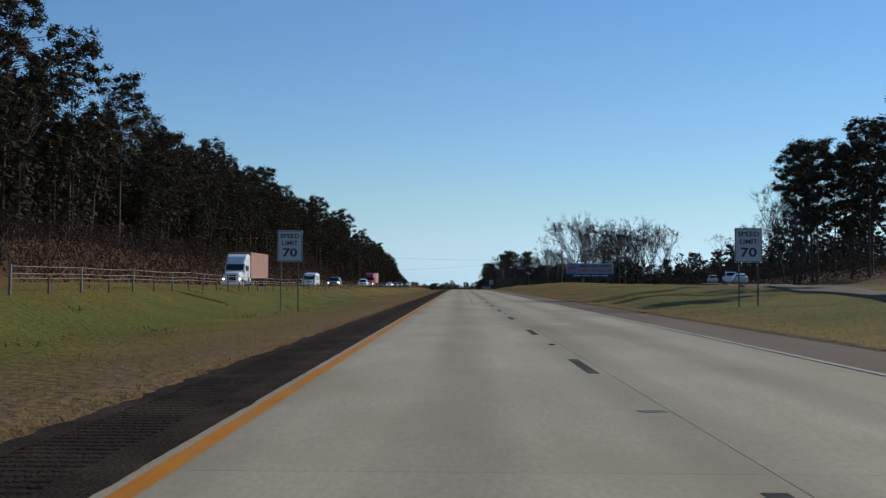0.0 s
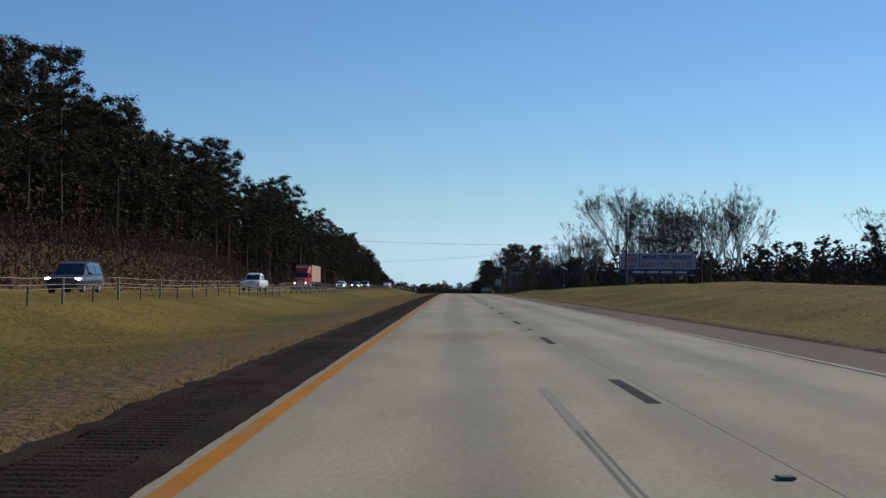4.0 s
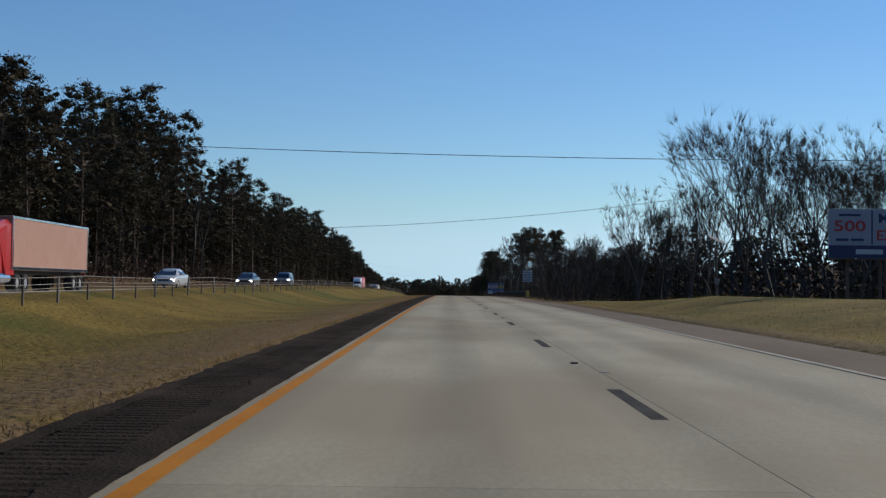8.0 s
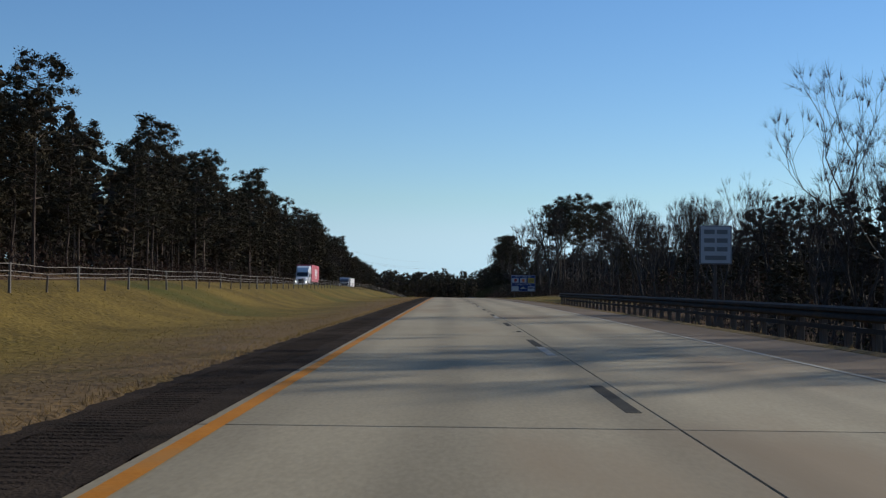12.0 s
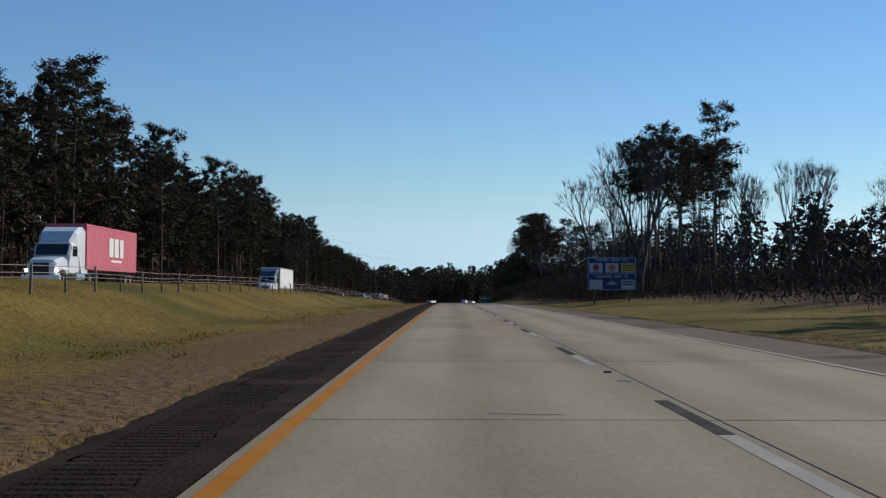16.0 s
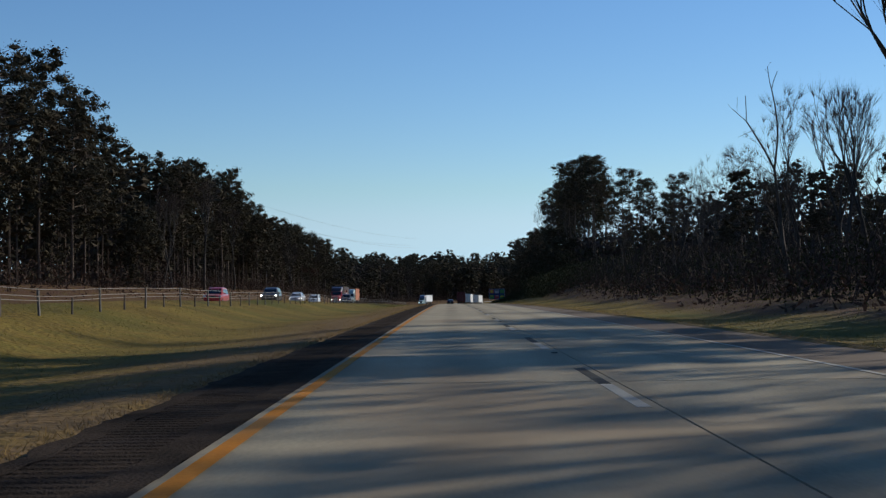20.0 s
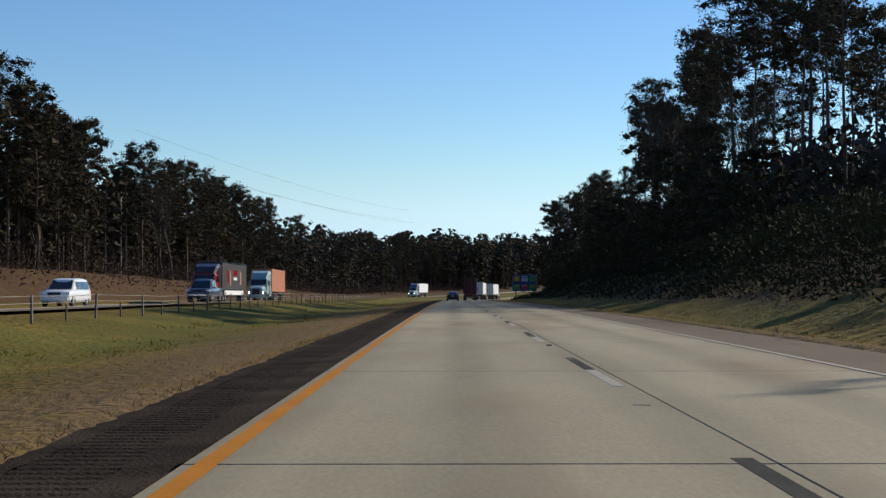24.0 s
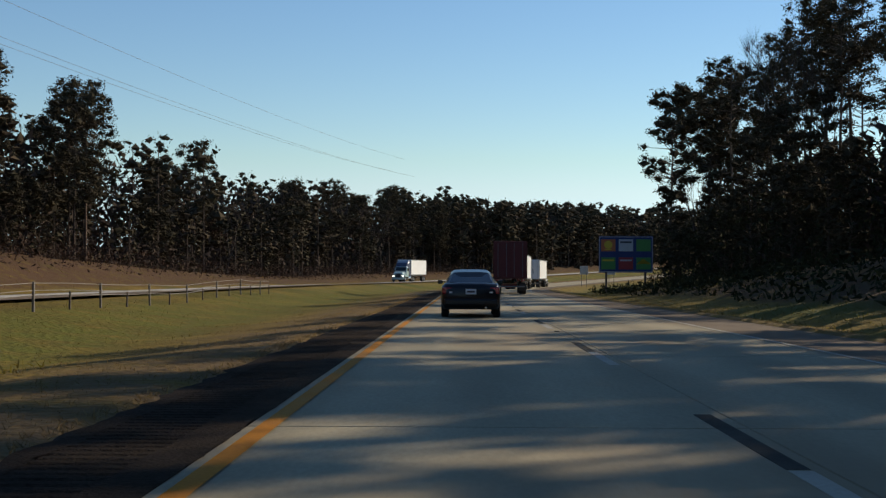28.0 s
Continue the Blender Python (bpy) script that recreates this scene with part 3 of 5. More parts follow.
def dead_meshes():
    """A slim dead trunk that forks twice, with short stubs."""
    rng = np.random.default_rng(8)
    w = Wood()

    def stem(p, d, ln, r, steps):
        for k in range(steps):
            d = (d + Vector(rng.normal(0, 0.05, 3))).normalized()
            q = p + d * ln / steps
            w.limb(p, q, r, r * 0.9, 6)
            if k and rng.random() < 0.6:
                e = (d + Vector(rng.normal(0, 0.7, 3))).normalized()
                w.limb(q, q + e * rng.uniform(0.4, 1.3), r * 0.35, 0.012)
            p, r = q, r * 0.9
        return p, d, r

    p, d, r = stem(Vector((0, 0, -0.4)), Vector((0.02, 0.01, 1)), 8.4, 0.17, 6)
    for lean, ln in ((0.30, 5.2), (-0.38, 3.6)):
        q, e, f = stem(p, (d + Vector((lean, lean * 0.6, 0))).normalized(), ln, r * 0.8, 5)
        stem(q, (e + Vector((-lean, 0.2, 0.1))).normalized(), 1.6, f * 0.7, 3)
        stem(q, (e + Vector((lean * 1.3, -0.1, 0))).normalized(), 1.2, f * 0.6, 3)
    return w.mesh("trunk", M_GREYBARK), bpy.data.meshes.new("none")


LABELS = {
    "pine": ("tall pine with a bare trunk and dark clumpy crown", "tree"),
    "bare": ("leafless grey deciduous tree with fine twigs", "tree"),
    "rust": ("deciduous tree holding dead brown winter leaves", "tree"),
    "dead": ("dead tree, bare forked trunk without twigs", "tree"),
}
KINDS = {}


def breed(key, kind, name, meshes):
    KINDS.setdefault(key, []).append((kind, name, meshes))


for k in range(6):
    breed("near", "pine", "pine_tree", pine_meshes(10 + k, 1.0 * (22, 24, 21, 25, 23, 20)[k], (120, 134, 108, 140, 124, 106)[k], 64, 0.21, (0.46, 0.5, 0.4, 0.52, 0.45, 0.36)[k], (3.7, 4.1, 3.4, 4.0, 4.2, 3.4)[k]))
for k in range(6):
    breed("mid", "pine", "pine_tree", pine_meshes(30 + k, (22, 24, 21, 25, 23, 19)[k], (96, 106, 92, 108, 100, 88)[k], 60, 0.27, (0.30, 0.35, 0.25, 0.36, 0.30, 0.22)[k], (4.3, 4.6, 4.0, 4.5, 4.7, 4.0)[k], 0.54))
for k in range(4):
    breed("tall", "pine", "pine_tree", pine_meshes(40 + k, (23, 25, 22, 24)[k], (58, 66, 54, 62)[k], 66, 0.22, (0.58, 0.62, 0.55, 0.6)[k], (3.3, 3.6, 3.1, 3.5)[k], 0.42))
for k in range(4):
    breed("low", "pine", "pine_tree", pine_meshes(90 + k, (15, 12, 17, 10)[k], (74, 64, 78, 58)[k], 52, 0.25, 0.06, (3.0, 2.8, 3.0, 2.8)[k], 0.54))
for k in range(5):
    breed("bare", "bare", "bare_tree", bare_meshes(50 + k, (19, 17, 21, 18, 20)[k], 6, (0.5, 0.6, 0.42, 0.55, 0.48)[k]))
for k in range(3):
    breed("slim", "bare", "bare_tree", bare_meshes(60 + k, (17, 15, 19)[k], 5, 0.33, 4))
for k in range(2):
    breed("rust", "rust", "oak_tree", bare_meshes(70 + k, (11, 9)[k], 4, 0.6, 4, True))
breed("dead", "dead", "dead_tree", dead_meshes())

_rt = random.Random(5)
PLANTED = {}


def plant(key, s, u, size=1.0, which=None, group="", dz=0.0):
    i = _rt.randrange(len(KINDS[key])) if which is None else which
    kind, name, (trunk, crown) = KINDS[key][i]
    p = at(s, u, turf(s, u) - 0.15 + dz)
    m = Matrix.Translation(p) @ Matrix.Rotation(_rt.uniform(0, math.tau), 4, "Z") @ Matrix.Diagonal((size * _rt.uniform(0.92, 1.1), size * _rt.uniform(0.92, 1.1), size, 1))
    if (key, i) in PLANTED:
        return copy_thing(PLANTED[key, i], m)
    ob = thing(name, m, *LABELS[kind], group=group or "roadside trees")
    part("trunk", trunk, None, ob)
    if len(crown.polygons):
        part("crown", crown, None, ob)
    ob.scale = (1, 1, 1)
    PLANTED[key, i] = ob
    ob.matrix_world = Matrix.LocRotScale(p, m.to_quaternion(), None)
    return ob


def wood_row(s0, s1, step, u0, u1, mix, lo=0.85, hi=1.15):
    s = s0
    while s < s1:
        key = _rt.choices([k for k, _ in mix], [w for _, w in mix])[0]
        plant(key, s + _rt.uniform(-0.4, 0.4) * step, _rt.uniform(u0, u1), _rt.uniform(lo, hi))
        s += step * _rt.uniform(0.7, 1.3)


# beyond the other carriageway
wood_row(95, 330, 4.6, -46, -39, (("mid", 9), ("slim", 1), ("low", 3)), 0.74, 0.86)
wood_row(330, 440, 5.2, -47, -38, (("mid", 9), ("slim", 1), ("low", 3)), 0.80, 0.91)
wood_row(440, 512, 5.2, -47, -38, (("mid", 8), ("slim", 1), ("low", 3)), 0.96, 1.12)
wood_row(512, 600, 6.0, -47, -38, (("mid", 8), ("slim", 2), ("low", 2)), 0.76, 0.9)
wood_row(600, 760, 6.0, -47, -38, (("mid", 8), ("slim", 2), ("low", 2)), 0.88, 1.06)
wood_row(760, 830, 5.6, -47, -38, (("mid", 8), ("slim", 2), ("low", 2)), 0.9, 1.05)
wood_row(830, 900, 5.6, -47, -38, (("mid", 8), ("slim", 2), ("low", 2)), 0.86, 0.98)
wood_row(900, 966, 5.0, -48, -38, (("mid", 8), ("slim", 1), ("low", 2)), 0.84, 0.98)
wood_row(966, 1060, 5.0, -48, -39, (("mid", 7), ("slim", 2), ("rust", 1), ("low", 3)), 0.70, 0.84)
wood_row(1060, 1120, 5.0, -50, -40, (("mid", 7), ("slim", 1), ("low", 2)), 0.80, 0.92)
wood_row(1120, 1330, 6.0, -54, -42, (("mid", 6), ("slim", 2), ("rust", 1), ("low", 2)), 0.76, 0.9)
# beyond the ramp and the meadow
wood_row(206, 238, 2.4, 60, 84, (("mid", 5), ("slim", 1)), 0.92, 1.12)
wood_row(208, 240, 8.0, 57, 64, (("slim", 1), ("bare", 1)), 0.6, 0.85)
wood_row(392, 412, 6.0, 42, 50, (("bare", 1),), 1.05, 1.2)
wood_row(462, 506, 3.2, 58, 90, (("bare", 4), ("slim", 1)), 1.25, 1.5)
for s, u, f in ((386, 54, 1.12), (398, 60, 1.2), (412, 66, 1.22), (421, 58, 1.15), (433, 71, 1.25)):
    plant("bare", s, u, f)
plant("bare", 478, 48.7, 1.6, 2)
plant("bare", 528, 43.0, 1.35, 3)
wood_row(385, 480, 5.0, 58, 80, (("low", 3), ("bare", 1)), 0.5, 0.75)
wood_row(325, 400, 5.0, 78, 120, (("bare", 3), ("slim", 1), ("low", 3)), 0.8, 1.05)
wood_row(470, 530, 7.0, 40, 70, (("bare", 3), ("slim", 2)), 0.85, 1.05)
# along the creek
wood_row(432, 452, 6.0, 32, 44, (("bare", 3), ("slim", 2)), 0.85, 1.0)
for key, s, u, f in (("slim", 436, 26, 0.95), ("slim", 441, 30, 1.0), ("slim", 431, 29, 0.9), ("bare", 447, 31, 0.82), ("slim", 425, 31, 0.95)):
    plant(key, s, u, f)
wood_row(452, 490, 5.0, 24, 34, (("slim", 3), ("bare", 2)), 0.55, 0.72)
wood_row(490, 610, 4.2, 24, 34, (("bare", 2), ("slim", 5), ("low", 1)), 0.5, 0.68)
wood_row(500, 640, 4.2, 33, 50, (("slim", 6), ("low", 1)), 0.55, 0.8)
# behind the blue board
wood_row(600, 690, 4.5, 28, 46, (("bare", 1), ("slim", 5), ("low", 2)), 0.5, 0.72)
wood_row(690, 715, 4.0, 32, 42, (("slim", 4), ("tall", 1)), 0.62, 0.78)
wood_row(726, 742, 2.6, 29, 38, (("near", 1), ("tall", 4)), 0.88, 1.0)
wood_row(743, 766, 4.0, 40, 48, (("tall", 1),), 0.9, 1.02)
wood_row(724, 748, 7.0, 24, 30, (("slim", 3), ("bare", 1)), 0.85, 1.0)
wood_row(750, 780, 7.0, 25, 34, (("slim", 4), ("bare", 1)), 0.6, 0.8)
wood_row(775, 900, 4.5, 34, 50, (("slim", 4), ("bare", 3), ("low", 2)), 0.55, 0.74)
plant("dead", 763, 23.5, 1.0)
# on top of the cutting
wood_row(790, 905, 7.5, 25, 36, (("low", 2), ("slim", 4)), 0.42, 0.62)
wood_row(912, 985, 4.2, 24, 32, (("tall", 6), ("slim", 2)), 0.86, 1.02)
wood_row(922, 1040, 6.6, 33, 46, (("tall", 4), ("slim", 1)), 0.78, 0.92)
wood_row(985, 1060, 3.6, 24, 36, (("tall", 5), ("near", 1), ("slim", 2)), 0.60, 0.74)
plant("near", 1108, 22.5, 0.92)
wood_row(1060, 1135, 4.6, 24, 34, (("tall", 4), ("near", 1), ("slim", 2), ("bare", 1)), 0.70, 0.88)

wood_row(1000, 1112, 3.6, 21.5, 27, (("low", 1),), 0.45, 0.7)
wood_row(915, 1000, 3.8, 21.5, 27, (("low", 1),), 0.5, 0.78)
wood_row(712, 728, 4.4, 25, 31, (("slim", 1),), 1.0, 1.12)
# pines by the slip road, whose shadows lie over the mound
for s, u in ((88, 43), (101, 46), (112, 44), (122, 51)):
    plant("tall", s, u, 0.9)
# very tall bare trees beyond the creek
for s, u, f, k in ((454, 45, 1.48, 2), (447, 48, 1.45, 4), (461, 51, 1.5, 2)):
    plant("bare", s, u, f, k)


# woods behind the first rows, too many to count
def far_woods(name, spans, seed, label, leaves=170, grow=1.9, fill=1.6):
    rng = np.random.default_rng(seed)
    src = [KINDS["mid"][k][2] for k in range(4)] + [KINDS["low"][k][2] for k in range(4)]
    crowns, trunks = [], Wood()
    base, hearts, tops = [], [8 * c for c in (96, 106, 92, 108, 74, 64, 78, 58)], []
    for me in (m[1] for m in src):
        a = np.empty(len(me.vertices) * 3)
        me.vertices.foreach_get("co", a)
        a = a.reshape(-1, 3, 3)
        base.append(a)
        tops.append(a[:, :, 2].max())
    for s0, s1, u0, u1, count, lo, hi in spans:
        for _ in range(count):
            s, u = rng.uniform(s0, s1), rng.uniform(u0, u1)
            p = at(s, u, turf(s, u) - 0.3)
            k, f, r = int(rng.integers(8) if rng.random() < 0.55 else 4 + rng.integers(4)), rng.uniform(lo, hi), rng.uniform(0, math.tau)
            b = base[k][rng.permutation(len(base[k]) - hearts[k])[:leaves]]
            mid = b.mean(axis=1, keepdims=True)
            core = base[k][-hearts[k]:-hearts[k] // 2].reshape(-1, 24, 3)
            heart = core.mean(axis=1, keepdims=True)
            core = ((core - heart) * fill + heart).reshape(-1, 3, 3)
            b = np.concatenate(((b - mid) * grow + mid, core))
            rot = np.array(((math.cos(r), -math.sin(r), 0), (math.sin(r), math.cos(r), 0), (0, 0, 1)))
            crowns.append(b @ rot.T * f + np.array(p))
            trunks.limb(p, p + Vector((0, 0, 0.9 * tops[k] * f)), 0.24 * f, 0.06, 4)
    v = np.concatenate(crowns)
    n = len(v)
    me = bpy.data.meshes.new(name)
    me.vertices.add(3 * n), me.loops.add(3 * n), me.polygons.add(n)
    me.vertices.foreach_set("co", v.ravel())
    me.loops.foreach_set("vertex_index", np.arange(3 * n))
    me.polygons.foreach_set("loop_start", np.arange(0, 3 * n, 3))
    me.materials.append(M_NEEDLE)
    me.update()
    ob = tagged(new(name, me), label, "woods", kind="stuff")
    tk = part("trunks", trunks.mesh("trunks", M_BARK), None, ob)
    return ob


far_woods("pine_woods", ((90, 330, -62, -44, 190, 0.7, 0.84), (95, 345, -50, -44, 110, 0.76, 0.88), (95, 345, -43, -37, 60, 0.3, 0.5), (330, 440, -60, -44, 110, 0.78, 0.92), (440, 800, -62, -44, 230, 0.78, 0.96), (800, 968, -64, -44, 110, 0.8, 0.95), (968, 1070, -64, -44, 110, 0.66, 0.8), (1070, 1330, -66, -44, 190, 0.7, 0.88),
                         (90, 330, -90, -60, 60, 0.7, 0.85), (330, 800, -95, -60, 110, 0.75, 0.95), (800, 1330, -110, -62, 120, 0.62, 0.9)), 3, "dense dark pine woods behind the first row of trees", 260)
far_woods("pine_woods_ahead", ((1290, 1420, -62, -34, 190, 0.74, 0.86), (1420, 1600, -66, -36, 190, 0.74, 0.88), (1290, 1640, -150, -62, 330, 0.85, 1.0)), 4, "dense pine woods round the far bend of the road", 200, fill=2.0)
far_woods("pine_woods_beside", ((560, 900, 50, 90, 170, 0.4, 0.58), (890, 1130, 52, 90, 140, 0.66, 0.84), (420, 560, 56, 120, 120, 0.45, 0.7), (490, 620, 34, 54, 60, 0.4, 0.6), (280, 420, 98, 150, 60, 0.7, 1.0)), 6, "mixed pine woods behind the roadside trees", 200)


def brush(name, spans, seed, mat, size, width, label, up=1.6):
    """Stuff: upright thin stems and leaves standing on the ground between lateral places."""
    rng = np.random.default_rng(seed)
    cs = []
    for s0, s1, u0, u1, n, lift in spans:
        for _ in range(n):
            s, u = rng.uniform(s0, s1), rng.uniform(u0, u1)
            cs.append(at(s, u, turf(s, u) + rng.random() ** 2 * lift))
    me = leaf_mesh(name, np.array([tuple(c) for c in cs]), size, mat, rng, 1.0, up, width)
    return tagged(new(name, me), label, "undergrowth", kind="stuff")


brush("undergrowth", ((90, 1330, -62, -37, 22000, 3.5), (90, 345, -40, -31, 9000, 0.6), (400, 500, 15, 40, 3000, 2.0), (500, 700, 24, 45, 6000, 2.5), (700, 870, 19, 40, 14000, 2.6), (870, 1130, 21, 40, 6000, 1.8), (320, 420, 70, 120, 3000, 3), (390, 480, 38, 70, 8000, 3.5)),
      11, M_TWIG, 1.15, 0.03, "tangled grey-brown leafless undergrowth at the wood's edge", 2.2)
brush("dead_leaf_brush", ((90, 1330, -62, -38, 15000, 4.5), (400, 600, 24, 46, 5000, 4.0), (385, 480, 40, 80, 6000, 4.0), (195, 330, 52, 110, 6000, 4.0), (600, 890, 30, 48, 6000, 3.0)),
      12, M_BROWNLEAF, 0.3, 0.28, "rust-brown dead leaves on low brush", 0.3)
brush("evergreen_brush", ((90, 1330, -62, -41, 9000, 6.0), (480, 800, 28, 48, 9000, 3.2), (390, 480, 40, 80, 9000, 4.5)), 13, M_BUSH, 0.32, 0.28, "dark evergreen shrubs under the pines", 0.3)

# fills the woods' shaded depth; the 26-36 span blocks sun off the cutting
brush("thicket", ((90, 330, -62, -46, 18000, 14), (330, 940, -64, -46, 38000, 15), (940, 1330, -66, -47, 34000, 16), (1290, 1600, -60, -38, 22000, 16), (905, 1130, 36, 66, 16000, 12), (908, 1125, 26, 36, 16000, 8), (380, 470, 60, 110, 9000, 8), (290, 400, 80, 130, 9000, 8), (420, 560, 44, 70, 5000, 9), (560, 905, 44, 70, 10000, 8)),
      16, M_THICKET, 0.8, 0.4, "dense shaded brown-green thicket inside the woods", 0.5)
brush("understory", ((904, 1125, 20.5, 28, 24000, 6.0), (904, 1125, 28, 36, 10000, 7), (905, 1110, 13.5, 22, 9000, 0.7)), 17, M_BUSH, 0.28, 0.28, "dark evergreen understory along the top of the cutting", 0.3)
# evergreen brush; the 856-906 span also darkens the slope in place of shade
brush("cutting_brush", ((860, 1130, 20.0, 42, 20000, 2.4), (856, 906, 14.2, 30, 24000, 3.2), (195, 330, 50, 110, 14000, 4.0), (695, 870, 18.5, 34, 22000, 2.8)), 14, M_BUSH, 0.22, 0.25, "dark evergreen brush on top of the cutting", 0.3)
brush("rusty_brush", ((90, 345, -42, -29.5, 26000, 2.6), (345, 1060, -44, -33, 16000, 2.6), (205, 260, 52, 90, 5000, 3.5), (1060, 1330, -44, -34, 8000, 2.0), (860, 1130, 20.5, 42, 9000, 1.8), (695, 870, 16, 34, 5000, 1.6)), 15, M_BROWNLEAF, 0.3, 0.28, "rust-brown leaf brush beside the woods", 0.3)


def blades(name, spans, seed, mat, label):
    rng = np.random.default_rng(seed)
    cs, sz = [], []
    for s0, s1, u0, u1, n, size in spans:
        ss, uu = rng.uniform(s0, s1, n), rng.uniform(u0, u1, n)
        for s, u in zip(ss, uu):
            cs.append(at(s, u, turf(s, u)))
    size = np.concatenate([np.full(n, z) for _, _, _, _, n, z in spans])
    me = leaf_mesh(name, np.array([tuple(c) for c in cs]), size, mat, rng, 1.0, 1.1, 0.085)
    return tagged(new(name, me), label, "grass", kind="stuff")


blades("dry_grass", ((5, 1060, -3.6, -1.40, 110000, 0.045), (5, 1060, -1.75, -1.36, 60000, 0.065), (5, 1060, -7.0, -3.4, 36000, 0.06), (20, 1060, 9.35, 12.0, 30000, 0.07)), 21, M_BLADE, "dry straw-coloured grass along the shoulder")
blades("green_grass", ((20, 1080, -13.0, -5.0, 36000, 0.07), (20, 365, 10.5, 24.0, 30000, 0.08), (560, 860, 10.5, 24.0, 24000, 0.09), (860, 1080, 10.5, 20, 22000, 0.1)), 22, M_GBLADE, "olive-green winter grass of the verge")

blades("bank_grass", ((90, 1290, -38, -28.6, 24000, 0.22), (395, 520, 9.6, 12.2, 9000, 0.12)), 24, M_BLADE, "tall straw-coloured grass on the banks")


def weeds():
    """Clumps of taller weeds with pale seed heads."""
    rng = np.random.default_rng(23)
    cs = []
    for s0, s1, u0, u1, n in ((5, 170, -12, -5, 60), (560, 700, -8, -3.5, 80), (835, 1000, -9, -4, 70)):
        for _ in range(n):
            s, u = rng.uniform(s0, s1), rng.uniform(u0, u1)
            for _ in range(int(rng.integers(15, 45))):
                a, b = s + rng.normal(0, 0.3), u + rng.normal(0, 0.22)
                cs.append(tuple(at(a, b, turf(a, b) + rng.uniform(0, 0.12))))
    me = leaf_mesh("verge_weeds", np.array(cs), 0.09, M_GBLADE, rng, 1.0, 0.8, 0.16)
    tagged(new("verge_weeds", me), "clumps of taller green weeds in the median", "grass", kind="stuff")


weeds()

# ---- vehicles ----
M_TYRE = material("tyre rubber", (0.012, 0.012, 0.012), (0.03, 0.03, 0.03), 0.9, 4, 40)
M_RIM = plain("wheel metal", (0.45, 0.45, 0.46), 0.35, 0.8)
M_GLASS = plain("tinted glass", (0.015, 0.018, 0.02), 0.06, 0.0, 0.6, 0.3)
M_CHROME = plain("chrome", (0.7, 0.7, 0.7), 0.15, 1.0)
M_BLACK = plain("black plastic", (0.018, 0.018, 0.018), 0.6)
M_RED = plain("red lens", (0.35, 0.012, 0.015), 0.15, 0, 0.6, 0.4)
M_LENS = plain("clear lens", (0.7, 0.72, 0.74), 0.12, 0, 0.7, 0.5)
M_LIT = lamp_mat("lit headlamp", (1.0, 0.97, 0.88), 6.0)
M_AMBER = plain("amber lens", (0.6, 0.22, 0.02), 0.2)
M_PLATE = plain("plate", (0.55, 0.57, 0.6), 0.4)
M_INK = plain("dark ink", (0.03, 0.03, 0.04), 0.6)
M_GREYP = plain("grey plastic", (0.16, 0.16, 0.16), 0.6)
PAINT = {}


def paint(name, c):
    if name not in PAINT:
        PAINT[name] = material("paint " + name, tuple(v * 0.94 for v in c), c, 0.28, 0.8, 6, bump=0, spec=0.5)
        PAINT[name].node_tree.nodes["Principled BSDF"].inputs["Coat Weight"].default_value = 0.5
    return PAINT[name]


def wheel(parent, x, y, r, w, rim=M_RIM, lit=True):
    """A tyre with a rim under it; x gives the side."""
    bm = bmesh.new()
    prof = ((r * 0.62, -w / 2), (r * 0.9, -w / 2), (r, -w * 0.36), (r, w * 0.36), (r * 0.9, w / 2), (r * 0.62, w / 2))
    n = 20
    rings = [[Vector((x + o, y + q * math.cos(k * math.tau / n), r + q * math.sin(k * math.tau / n))) for q, o in prof] for k in range(n)]
    vs = [[bm.verts.new(p) for p in g] for g in rings]
    for k in range(n):
        for j in range(len(prof)):
            bm.faces.new((vs[k][j], vs[k][(j + 1) % 6], vs[(k + 1) % n][(j + 1) % 6], vs[(k + 1) % n][j]))
    bmesh.ops.recalc_face_normals(bm, faces=bm.faces)
    ty = part("wheel", bm, M_TYRE, parent, smooth=False)
    side = 1 if x > 0 else -1
    b = bmesh.new()
    rod((x + side * w * 0.30, y, r), (x + side * w * 0.42, y, r), r * 0.62, r * 0.5, 16, b)
    rod((x + side * w * 0.42, y, r), (x + side * w * 0.48, y, r), r * 0.16, r * 0.13, 10, b)
    part("rim", b, rim, ty)
    return ty


def panel(pts, thick=0.012):
    """A flat pane through the given corners, with thickness."""
    bm = bmesh.new()
    f = bm.faces.new([bm.verts.new(p) for p in pts])
    bm.normal_update()
    nrm = f.normal.copy()
    r = bmesh.ops.extrude_face_region(bm, geom=[f])
    bmesh.ops.translate(bm, vec=nrm * thick, verts=[v for v in r["geom"] if isinstance(v, bmesh.types.BMVert)])
    bmesh.ops.recalc_face_normals(bm, faces=bm.faces)
    return bm


